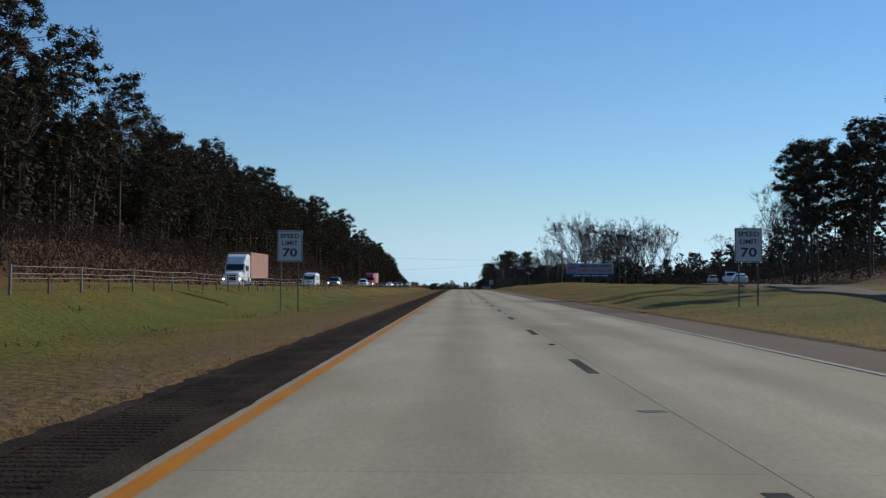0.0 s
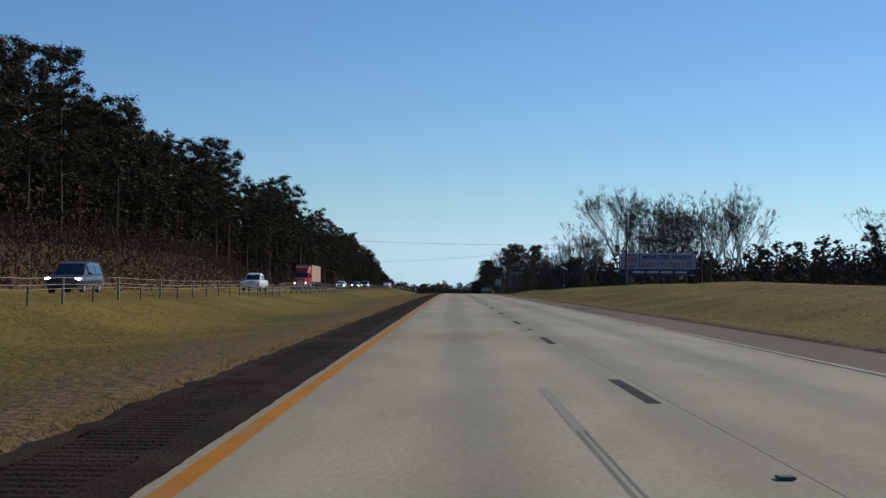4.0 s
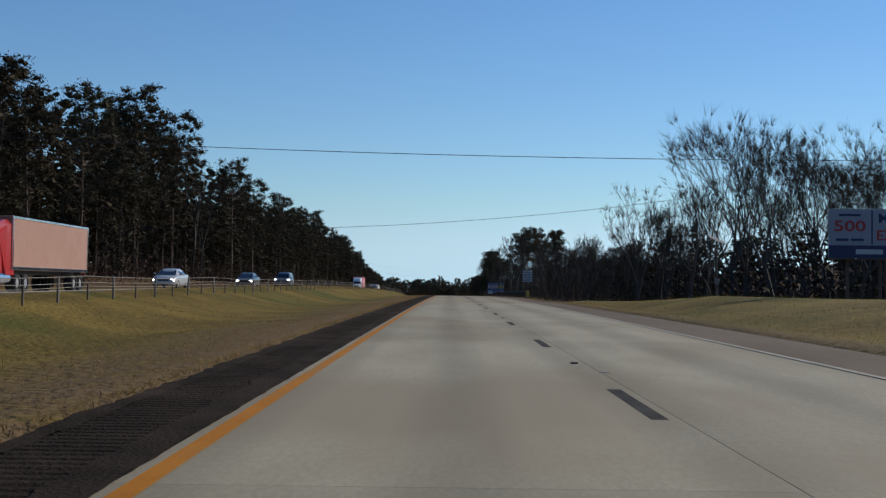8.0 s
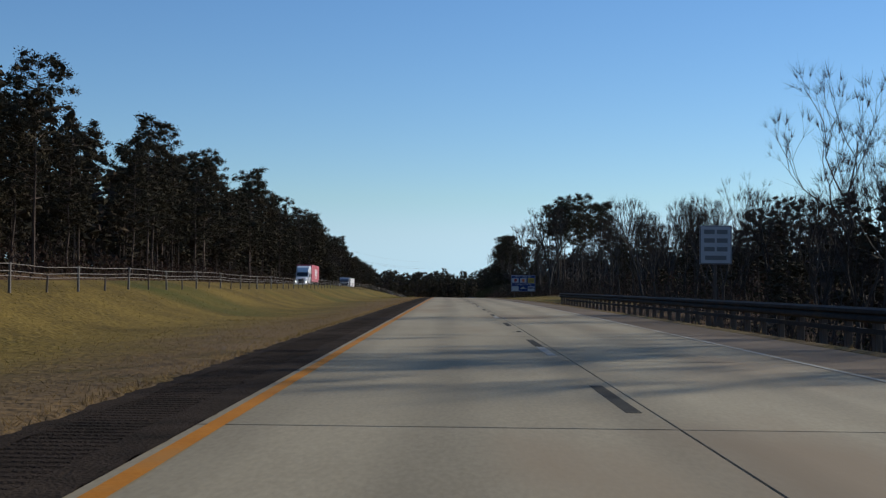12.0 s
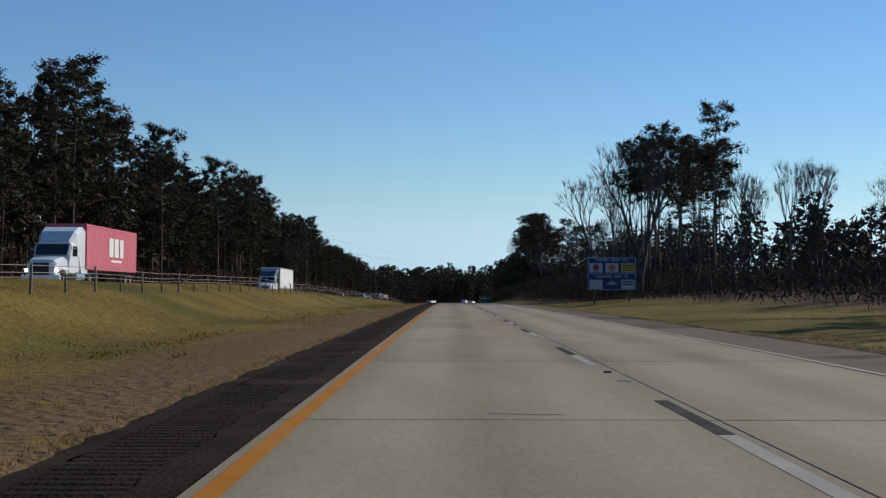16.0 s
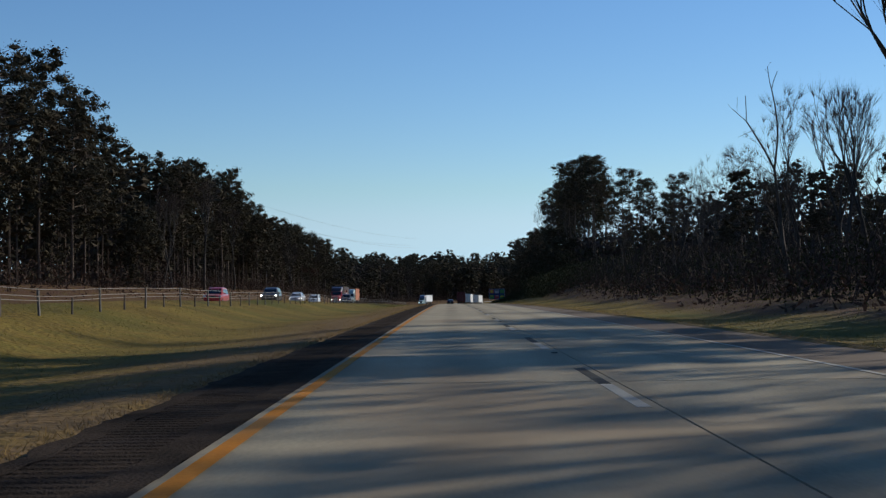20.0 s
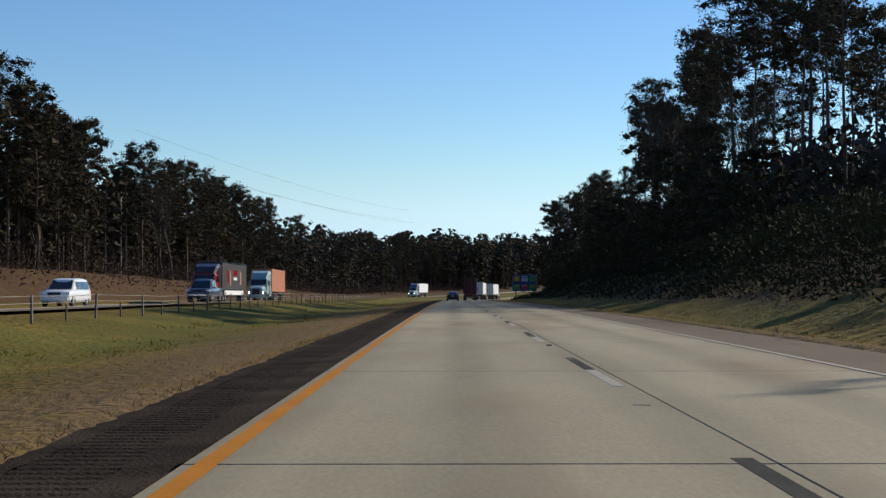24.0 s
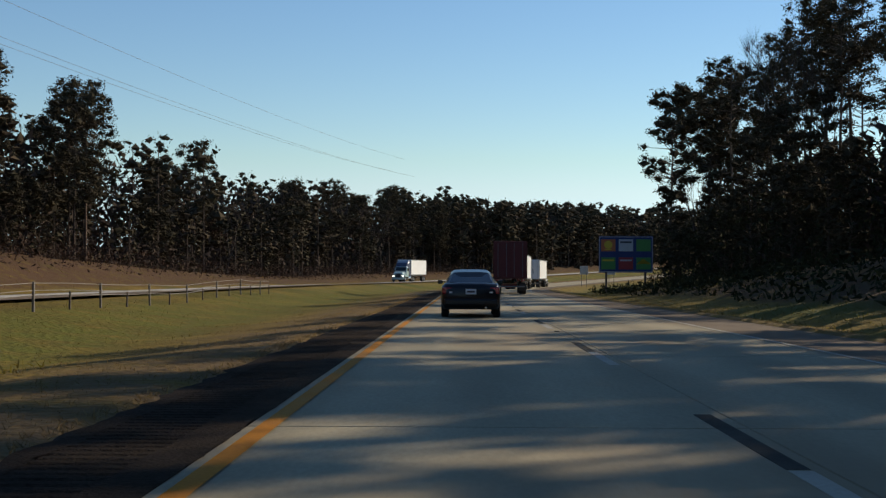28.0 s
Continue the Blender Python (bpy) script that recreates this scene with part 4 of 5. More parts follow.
STYLES = {  # body stations: y, half width, low, belt; cabin stations: y, base half width, base height, roof half width, roof height
    "sedan": (((-2.42, 0.74, 0.42, 0.86), (-2.36, 0.83, 0.30, 0.98), (-2.1, 0.89, 0.26, 1.04), (-1.5, 0.91, 0.23, 1.03), (0.5, 0.91, 0.22, 0.98), (1.3, 0.9, 0.22, 0.94), (2.05, 0.85, 0.24, 0.82), (2.36, 0.74, 0.30, 0.70), (2.42, 0.66, 0.38, 0.62)),
              ((-1.78, 0.76, 1.00, 0.70, 1.03), (-1.2, 0.80, 1.0, 0.58, 1.36), (-0.6, 0.82, 0.98, 0.57, 1.445), (0.1, 0.82, 0.96, 0.57, 1.44), (0.55, 0.82, 0.95, 0.58, 1.37), (1.3, 0.80, 0.92, 0.72, 0.95)), 0.325, (-1.38, 1.42)),
    "suv": (((-2.3, 0.84, 0.45, 1.0), (-2.24, 0.93, 0.34, 1.08), (-1.6, 0.96, 0.3, 1.1), (0.6, 0.96, 0.3, 1.08), (1.5, 0.95, 0.3, 1.04), (2.15, 0.9, 0.34, 0.95), (2.3, 0.8, 0.42, 0.82)),
            ((-2.22, 0.86, 1.05, 0.80, 1.2), (-2.0, 0.87, 1.05, 0.68, 1.72), (-1.0, 0.88, 1.05, 0.68, 1.78), (0.1, 0.88, 1.05, 0.67, 1.76), (0.5, 0.87, 1.04, 0.68, 1.66), (1.15, 0.85, 1.0, 0.76, 1.07)), 0.37, (-1.4, 1.42)),
    "van": (((-2.6, 0.9, 0.45, 1.1), (-2.52, 0.98, 0.36, 1.15), (-1.6, 1.0, 0.32, 1.15), (1.2, 1.0, 0.32, 1.1), (2.2, 0.95, 0.34, 1.0), (2.6, 0.84, 0.42, 0.8)),
            ((-2.5, 0.95, 1.1, 0.88, 1.9), (-2.4, 0.95, 1.1, 0.8, 2.05), (0.0, 0.95, 1.1, 0.8, 2.08), (1.0, 0.94, 1.08, 0.78, 1.98), (1.35, 0.93, 1.06, 0.8, 1.75), (2.1, 0.88, 1.0, 0.8, 1.05)), 0.37, (-1.65, 1.6)),
    "pickup": (((-2.85, 0.9, 0.5, 1.12), (-2.8, 0.97, 0.45, 1.16), (-0.8, 0.99, 0.4, 1.18), (0.9, 0.99, 0.4, 1.15), (1.9, 0.98, 0.4, 1.12), (2.7, 0.93, 0.42, 1.05), (2.85, 0.86, 0.5, 0.9)),
               ((-0.75, 0.9, 1.12, 0.82, 1.3), (-0.6, 0.9, 1.12, 0.7, 1.82), (0.2, 0.9, 1.12, 0.7, 1.9), (0.8, 0.9, 1.12, 0.69, 1.86), (1.05, 0.9, 1.1, 0.7, 1.76), (1.6, 0.88, 1.08, 0.78, 1.16)), 0.4, (-1.75, 1.8)),
}


def car(name, m, style, colour, label, group, lit=False):
    """A car with its length along y, the front at +y."""
    stations, cabin, r, axles = STYLES[style]
    c = thing(name, m, label, "car", group)
    rings = []
    for y, w, lo, hi in stations:
        h = hi - lo
        rings.append([(-w * 0.9, y, lo), (-w * 0.985, y, lo + h * 0.22), (-w, y, lo + h * 0.55), (-w * 0.97, y, hi - h * 0.12), (-w * 0.88, y, hi - 0.01), (-w * 0.4, y, hi + 0.015),
                      (w * 0.4, y, hi + 0.015), (w * 0.88, y, hi - 0.01), (w * 0.97, y, hi - h * 0.12), (w, y, lo + h * 0.55), (w * 0.985, y, lo + h * 0.22), (w * 0.9, y, lo)])
    body = part("body", loft(rings), colour, c, smooth=True)
    rings = []
    for y, wb, zb, wt, zt in cabin:
        rings.append([(-wb, y, zb - 0.05), (-wt - 0.03, y, zt - 0.07), (-wt + 0.05, y, zt - 0.01), (-wt * 0.5, y, zt + 0.012), (wt * 0.5, y, zt + 0.012), (wt - 0.05, y, zt - 0.01), (wt + 0.03, y, zt - 0.07), (wb, y, zb - 0.05)])
    part("cabin", loft(rings), colour, c)
    # glass: rear, front and the sides, a little proud of the cabin
    (y0, b0, z0, t0, h0), (y1, b1, z1, t1, h1) = cabin[0], cabin[1]
    yl, yh = y0 - 0.012, y1 - 0.012
    part("rear_window", panel([(-t0 * 0.93, yl, h0 + 0.02), (t0 * 0.93, yl, h0 + 0.02), (t1 * 0.9, yh, h1 - 0.03), (-t1 * 0.9, yh, h1 - 0.03)]), M_GLASS, c)
    (y4, b4, z4, t4, h4), (y5, b5, z5, t5, h5) = cabin[-2], cabin[-1]
    part("windscreen", panel([(t5 * 0.93, y5 + 0.015, h5 + 0.03), (-t5 * 0.93, y5 + 0.015, h5 + 0.03), (-t4 * 0.92, y4 + 0.015, h4 - 0.03), (t4 * 0.92, y4 + 0.015, h4 - 0.03)]), M_GLASS, c)
    ym = (cabin[1][0] + cabin[-2][0]) / 2
    for sx in (-1, 1):
        for a, b in ((cabin[1][0] + 0.05, ym - 0.04), (ym + 0.04, cabin[-2][0] - 0.02)):
            wb, zb, wt, zt = cabin[2][1], cabin[2][2], cabin[2][3], min(cabin[1][4], cabin[-2][4])
            lo, hi = (sx * (wb + 0.005), zb + 0.04), (sx * (wt + 0.062), zt - 0.10)
            pts = [(lo[0], a, lo[1]), (lo[0], b, lo[1]), (hi[0], b, hi[1]), (hi[0], a, hi[1])]
            part("side_window", panel(pts if sx > 0 else pts[::-1]), M_GLASS, c)
        bm = box(0.16, 0.10, 0.12, sx * (cabin[2][1] + 0.16), cabin[-2][0] + 0.3, cabin[2][2] + 0.08, 0.03)
        part("mirror", bm, colour, c)
    yb, yf = stations[0][0], stations[-1][0]
    lo, hi, w = stations[1][2], stations[1][3], stations[1][1]
    for sx in (-1, 1):
        tl = part("tail_light", box(0.30, 0.07, 0.20, sx * (w - 0.13), yb + 0.045, hi - 0.17, 0.03), M_RED, c)
        part("reverse_lens", box(0.09, 0.02, 0.05, sx * (w - 0.23), yb + 0.005, hi - 0.22, 0.008), M_LENS, tl)
        part("headlight", box(0.30, 0.16, 0.14, sx * (stations[-2][1] - 0.12), yf - 0.09, stations[-2][3] - 0.11, 0.03), M_LIT if lit else M_LENS, c)
        for y in axles:
            wheel(c, sx * (stations[3][1] - 0.12), y, r, 0.21)
    part("rear_bumper", box(2 * w - 0.06, 0.12, 0.20, 0, yb + 0.0, lo + 0.17, 0.05), colour, c)
    plate = part("number_plate", box(0.32, 0.015, 0.16, 0, yb - 0.012, hi - 0.20, 0.004), M_PLATE, c)
    part("plate_marks", box(0.24, 0.004, 0.05, 0, yb - 0.022, hi - 0.20), M_INK, plate)
    part("grille", box(0.8, 0.03, 0.16, 0, yf + 0.005, stations[-2][3] - 0.14, 0.02), M_BLACK, c)
    part("front_bumper", box(2 * stations[-2][1] - 0.1, 0.12, 0.18, 0, yf - 0.01, lo + 0.14, 0.05), colour if style != "pickup" else M_CHROME, c)
    part("exhaust", rod((0.45, yb + 0.02, lo + 0.0), (0.45, yb + 0.3, lo + 0.02), 0.035), M_CHROME, c)
    part("underbody", box(2 * w - 0.3, yf - yb - 0.6, 0.1, 0, 0, lo + 0.05, 0.02), M_BLACK, c)
    return c


def tractor(t, colour, roof, sleeper=True, lit=True, flat=False):
    """The tractor of a lorry, front at +y, its fifth wheel near y = 0."""
    part("chassis", box(0.9, 6.4, 0.25, 0, 1.7, 0.95, 0.03), M_BLACK, t)
    hood = []
    for y, w, lo, hi in ((3.0, 1.0, 0.85, 1.95), (4.2, 0.98, 0.75, 1.85), (4.85, 0.88, 0.70, 1.68), (5.0, 0.78, 0.75, 1.5)):
        hood.append([(-w, y, lo), (-w, y, hi - 0.25), (-w * 0.8, y, hi - 0.04), (-w * 0.4, y, hi), (w * 0.4, y, hi), (w * 0.8, y, hi - 0.04), (w, y, hi - 0.25), (w, y, lo)])
    part("hood", loft(hood), colour, t)
    cab = []
    for y, w, lo, hi in ((1.5, 1.15, 0.9, 2.8), (2.3, 1.15, 0.9, 2.85), (2.75, 1.13, 0.9, 2.75), (3.15, 1.08, 0.95, 2.0)):
        cab.append([(-w, y, lo), (-w, y, hi - 0.2), (-w * 0.88, y, hi), (w * 0.88, y, hi), (w, y, hi - 0.2), (w, y, lo)])
    part("cab", loft(cab), colour, t)
    if sleeper:
        sl = []
        for y, w, hi in ((-0.1, 1.22, 3.85), (1.1, 1.22, 3.8), (1.9, 1.16, 3.5), (2.55, 1.0, 2.9)):
            sl.append([(-w, y, 0.9 if y < 1.6 else 2.6), (-w, y, hi - 0.25), (-w * 0.85, y, hi), (w * 0.85, y, hi), (w, y, hi - 0.25), (w, y, 0.9 if y < 1.6 else 2.6)])
        part("sleeper", loft(sl), roof, t)
    part("windscreen", panel([(0.95, 3.19, 2.02), (-0.95, 3.19, 2.02), (-0.98, 2.79, 2.68), (0.98, 2.79, 2.68)]), M_GLASS, t)
    part("grille", box(0.95, 0.06, 0.75, 0, 4.99, 1.12, 0.03), M_CHROME if flat else M_BLACK, t)
    part("bumper", box(2.3, 0.25, 0.36, 0, 5.0, 0.6, 0.06), M_CHROME if flat else colour, t)
    for sx in (-1, 1):
        part("side_window", panel([(sx * 1.16, 1.85, 1.95), (sx * 1.16, 2.7, 1.95), (sx * 1.16, 2.6, 2.55), (sx * 1.16, 1.85, 2.55)][:: sx]), M_GLASS, t)
        part("headlight", box(0.28, 0.12, 0.18, sx * 0.82, 4.92, 1.05, 0.03), M_LIT if lit else M_LENS, t)
        part("fender", box(0.34, 1.25, 0.14, sx * 1.04, 4.05, 1.12, 0.06), colour, t)
        arm = part("mirror", box(0.10, 0.12, 0.55, sx * 1.42, 2.85, 2.2, 0.03), M_BLACK, t)
        part("mirror_arm", rod((sx * 1.12, 2.75, 2.4), (sx * 1.42, 2.85, 2.4), 0.02), M_CHROME, arm)
        part("fuel_tank", rod((sx * 0.98, 0.5, 0.75), (sx * 0.98, 2.2, 0.75), 0.3, n=14), M_CHROME, t)
        part("exhaust_stack", rod((sx * 1.0, -0.25, 1.0), (sx * 1.0, -0.25, 3.6), 0.07, n=10), M_CHROME, t)
        wheel(t, sx * 1.02, 4.1, 0.5, 0.28)
        for y in (-0.65, 0.6 - 2.55):
            wheel(t, sx * 0.98, y, 0.5, 0.55)


def trailer(t, side, length, trim, z0=1.2, top=4.05, y1=0.35):
    """A box trailer behind the tractor, from y1 back."""
    y0, mid = y1 - length, y1 - length / 2
    b = part("trailer_box", box(2.55, length, top - z0, 0, mid, (top + z0) / 2, 0.04), side, t)
    for sx in (-1, 1):
        part("top_rail", box(0.05, length, 0.12, sx * 1.28, mid, top - 0.07, 0.01), trim, b)
        part("bottom_rail", box(0.05, length, 0.16, sx * 1.28, mid, z0 + 0.08, 0.01), trim, b)
        for y in (y0 + 0.06, y1 - 0.06):
            part("corner_post", box(0.06, 0.12, top - z0, sx * 1.28, y, (top + z0) / 2, 0.01), trim, b)
        part("frame_rail", box(0.12, length - 0.6, 0.22, sx * 0.45, mid, z0 - 0.13, 0.02), M_BLACK, t)
        part("landing_leg", box(0.12, 0.12, 0.8, sx * 0.7, y1 - 2.6, z0 - 0.6, 0.02), M_GREYP, t)
        for k in range(2):
            wheel(t, sx * 0.98, y0 + 1.3 + k * 1.25, 0.5, 0.55)
        part("mud_flap", box(0.55, 0.02, 0.55, sx * 0.95, y0 + 0.5, 0.55), M_BLACK, t)
    part("rear_door", box(1.2, 0.05, top - z0 - 0.3, -0.62, y0 - 0.02, (top + z0) / 2, 0.01), side, b)
    d = part("rear_door", box(1.2, 0.05, top - z0 - 0.3, 0.62, y0 - 0.02, (top + z0) / 2, 0.01), side, b)
    for x in (-0.95, -0.3, 0.3, 0.95):
        part("lock_bar", rod((x, y0 - 0.07, z0 + 0.15), (x, y0 - 0.07, top - 0.15), 0.018, n=6), M_GREYP, b)
    for sx in (-1, 1):
        part("tail_light", box(0.22, 0.05, 0.12, sx * 1.0, y0 - 0.03, z0 - 0.12, 0.02), M_RED, t)
    part("rear_bar", box(2.2, 0.1, 0.12, 0, y0 + 0.1, 0.6, 0.02), M_GREYP, t)
    return b


def lorry(name, m, colour, roof, side, trim, length, label, group, top=4.05, lit=True, flat=False, ribs=0):
    t = thing(name, m, label, "lorry", group)
    tractor(t, colour, roof, True, lit, flat)
    b = trailer(t, side, length, trim, top=top)
    if ribs:  # corrugated container sides
        for sx in (-1, 1):
            bm = bmesh.new()
            last = None
            for k in range(ribs * 4 + 1):
                y = 0.45 - length + k * (length - 0.2) / (ribs * 4)
                x = sx * (1.28 + (0.03 if k % 4 in (1, 2) else 0.0))
                now = (bm.verts.new((x, y, 1.4)), bm.verts.new((x, y, top - 0.15)))
                if last:
                    bm.faces.new((last[0], now[0], now[1], last[1]))
                last = now
            bmesh.ops.recalc_face_normals(bm, faces=bm.faces)
            part("corrugated_side", bm, side, b)
    return t, b


P_WHITE = paint("white", (0.75, 0.76, 0.76))
P_BLACKRED = paint("maroon black", (0.030, 0.008, 0.010))
P_SEDAN = paint("black", (0.010, 0.010, 0.013))
P_SEDAN.node_tree.nodes["Principled BSDF"].inputs["Coat Weight"].default_value = 0.15
P_SEDAN.node_tree.nodes["Principled BSDF"].inputs["Specular IOR Level"].default_value = 0.25
P_RED = paint("red", (0.42, 0.018, 0.016))
P_DKBLUE = paint("dark blue", (0.03, 0.045, 0.09))
P_SILVER = paint("silver", (0.42, 0.43, 0.44))
P_BLACK = paint("black gloss", (0.014, 0.014, 0.016))
P_TEAL = paint("pale teal", (0.30, 0.42, 0.42))
P_CHARCOAL = paint("charcoal", (0.05, 0.05, 0.055))
B_TAN = material("tan container", (0.30, 0.155, 0.105), (0.36, 0.195, 0.14), 0.6, 0.7, 8, (0.27, 0.14, 0.10), 0.0)
B_ORANGE = material("orange container", (0.40, 0.14, 0.07), (0.46, 0.18, 0.10), 0.6, 0.7, 8, bump=0)
B_PINK = material("pink container", (0.50, 0.10, 0.13), (0.56, 0.13, 0.17), 0.55, 0.7, 8, bump=0)
B_WHITE = material("white trailer", (0.68, 0.68, 0.66), (0.76, 0.76, 0.74), 0.45, 0.7, 8, bump=0)
B_DARK = material("dark trailer", (0.03, 0.025, 0.025), (0.06, 0.045, 0.04), 0.4, 0.5, 5, bump=0)
B_MAROON = material("maroon box", (0.09, 0.012, 0.012), (0.13, 0.02, 0.018), 0.6, 0.7, 8, bump=0)

# ours: the black sedan ahead, and lorries in the outer lane beyond it
car("sedan", stand(1011.0, 1.72, 0.0), "sedan", P_SEDAN, "black four-door sedan seen from behind on the inner lane", "cars ahead")
t, b = lorry("box_lorry", stand(1076, 5.0, 0.0), P_RED, P_RED, B_MAROON, B_MAROON, 9.0, "lorry with a tall dark red box on the outer lane", "lorries ahead", lit=False, top=4.1)
lorry("trailer_lorry", stand(1128, 5.6, 0.0), P_WHITE, P_WHITE, B_WHITE, M_GREYP, 12.2, "lorry with a white box trailer on the outer lane", "lorries ahead", lit=False)
lorry("trailer_lorry", stand(1164, 5.6, 0.0), P_WHITE, P_WHITE, B_WHITE, M_GREYP, 12.2, "lorry with a white box trailer on the outer lane", "lorries ahead", lit=False)

ON = "oncoming traffic"


def oncoming(s, lane):
    u = -18.9 if lane == 0 else -22.6
    return stand(s, u, opp(s) + fall(u) + 0.005, 180)


lorry("container_lorry", oncoming(137, 1), P_WHITE, P_WHITE, B_TAN, B_TAN, 12.2, "white lorry hauling a tan-brown shipping container", ON, ribs=30)
lorry("container_lorry", oncoming(339, 1), P_RED, P_RED, B_TAN, M_CHROME, 13.5, "bright red lorry with a tan box trailer", ON, flat=True)
t, b = lorry("container_lorry", oncoming(620, 1), P_WHITE, P_WHITE, B_PINK, B_PINK, 12.2, "white lorry hauling a magenta-pink shipping container", ON, ribs=30)
for k, (y, w) in enumerate(((-5.2, 1.0), (-6.5, 1.0), (-7.8, 0.9))):
    part("side_mark", box(0.01, w, 1.25, -1.318, y, 2.75, 0), B_WHITE, b)
part("side_mark", box(0.01, 2.6, 0.14, -1.318, -6.5, 1.85, 0), B_WHITE, b)
lorry("trailer_lorry", oncoming(708, 1), P_WHITE, P_CHARCOAL, B_WHITE, M_GREYP, 14.0, "white lorry with a dark fairing and plain white trailer", ON)
t, b = lorry("trailer_lorry", oncoming(951, 1), P_RED, P_BLACKRED, B_DARK, M_CHROME, 14.6, "dark red lorry with a black printed trailer edged in silver", ON, flat=True)
for y, z, sy, sz, mat in ((-3.0, 2.6, 0.9, 1.3, M_RED), (-4.3, 2.4, 0.6, 1.5, B_TAN), (-7.2, 3.0, 2.2, 0.6, M_RED), (-7.2, 2.4, 2.0, 0.3, B_WHITE), (-10.4, 2.5, 0.8, 1.4, B_TAN)):
    part("side_print", box(0.01, sy, sz, -1.283, y, z, 0), mat, b)
part("side_skirt", box(0.03, 11.0, 0.5, -1.22, -7.0, 0.92, 0.01), B_WHITE, t)
lorry("container_lorry", oncoming(985, 1), P_TEAL, P_TEAL, B_ORANGE, B_ORANGE, 12.2, "pale teal lorry hauling an orange shipping container", ON, ribs=30)
lorry("trailer_lorry", oncoming(1195, 1), P_TEAL, P_DKBLUE, B_WHITE, M_GREYP, 12.2, "lorry with a dark blue cab and white box trailer", ON)
car("pickup_truck", oncoming(930, 0), "pickup", P_DKBLUE, "dark blue pickup truck with chrome bumper", ON)
car("pickup_truck", oncoming(1262, 0), "pickup", P_WHITE, "white pickup truck with its lights off", ON)
car("pickup_truck", oncoming(266, 0), "pickup", P_WHITE, "white pickup truck on the far carriageway", ON)
car("suv", oncoming(205, 0), "suv", P_BLACK, "black sport utility car with lit headlamps", ON, True)
car("van", oncoming(172, 0), "van", P_WHITE, "white passenger van on the far carriageway", ON)
car("sedan_car", oncoming(365, 0), "sedan", P_SILVER, "silver sedan with lit headlamps", ON, True)
car("sedan_car", oncoming(400, 0), "sedan", P_BLACK, "black sedan with lit headlamps", ON, True)
car("suv", oncoming(428, 0), "suv", P_DKBLUE, "dark blue sport utility car", ON, True)
car("suv", oncoming(812, 1), "suv", P_RED, "red and black sport utility car", ON)
car("sedan_car", oncoming(850, 0), "sedan", P_SILVER, "silver sedan with lit headlamps", ON, True)
car("suv", oncoming(905, 1), "suv", P_WHITE, "white sport utility car", ON)
car("van", oncoming(826, 0), "suv", P_BLACK, "black sport utility car with lit headlamps", ON, True)

# ---- slip road on the right ----
RAMP = ((-60, 15.5), (20, 19), (68, 24), (200, 44), (320, 66))


def ramp_u(s):
    return float(np.interp(s, *zip(*RAMP)))


def build_ramp():
    verts, faces = [], []
    ss = np.arange(-60, 315, 5.0)
    for s in ss:
        u = ramp_u(s)
        z = max(turf(s, u - 2.6), turf(s, u + 2.6), turf(s, u)) + 0.14
        for du, low in ((-3.0, 0.5), (-2.6, 0), (2.6, 0), (3.0, 0.5)):
            verts.append(at(s, u + du, z - low))
    for i in range(len(ss) - 1):
        for k in range(3):
            faces.append((i * 4 + k, i * 4 + k + 1, i * 4 + k + 5, i * 4 + k + 4))
    tagged(new("slip_road", mesh_of("slip_road", verts, faces, M_ASPH2)), "grey asphalt slip road beyond the grassy mound", "road", kind="structure")


build_ramp()


def on_ramp(s):
    u = ramp_u(s)
    z = max(turf(s, u - 2.6), turf(s, u + 2.6), turf(s, u)) + 0.15
    return stand(s, u, z, -8)


car("suv", on_ramp(178), "suv", P_WHITE, "white sport utility car on the slip road", "cars on the slip road")
car("sedan_car", on_ramp(160), "sedan", P_SILVER, "silver sedan on the slip road", "cars on the slip road")
car("pickup_truck", on_ramp(262), "pickup", P_WHITE, "white pickup truck on the slip road", "cars on the slip road")

# ---- cable barrier in the median ----
POST = 3.4
FENCE_U = -11.3
barrier = thing("cable_barrier", stand(0, FENCE_U), "steel cable barrier on thin posts along the median", "barrier")


def fence_at(s):
    return at(s, FENCE_U, turf(s, FENCE_U))


inv = barrier.matrix_world.inverted()
bm = box(0.07, 0.10, 1.15, 0, 0, 0.30, 0.012, seg=1)
post_tall = bpy.data.meshes.new("post")
bm.to_mesh(post_tall)
post_tall.materials.append(M_GALV)
bm = box(0.06, 0.08, 0.80, 0, 0, 0.16, 0.012, seg=1)
post_low = bpy.data.meshes.new("post")
bm.to_mesh(post_low)
post_low.materials.append(M_POLE)
_rp = random.Random(9)
for k in range(300):
    s = 36 + k * POST
    p = new("post", post_tall if k % 2 == 0 else post_low)
    p.parent = barrier
    p.matrix_basis = inv @ Matrix.Translation(fence_at(s)) @ Matrix.Rotation(head(s), 4, "Z") @ Matrix.Rotation(_rp.gauss(0, 0.02), 4, "X") @ Matrix.Rotation(_rp.gauss(0, 0.02), 4, "Y")
for hgt in (0.46, 0.60, 0.82):
    verts, faces = [], []
    for k in range(300):
        p = inv @ (fence_at(36 + k * POST) + Vector((0, 0, hgt + (0.0 if k % 2 else 0.01))))
        for dx, dz in ((-0.011, 0), (0, 0.011), (0.011, 0), (0, -0.011)):
            verts.append(p + Vector((dx, 0, dz)))
        if k:
            i = 4 * (k - 1)
            faces += [(i + j, i + (j + 1) % 4, i + 4 + (j + 1) % 4, i + 4 + j) for j in range(4)]
    part("cable", mesh_of("cable", verts, faces, M_CABLE), None, barrier)
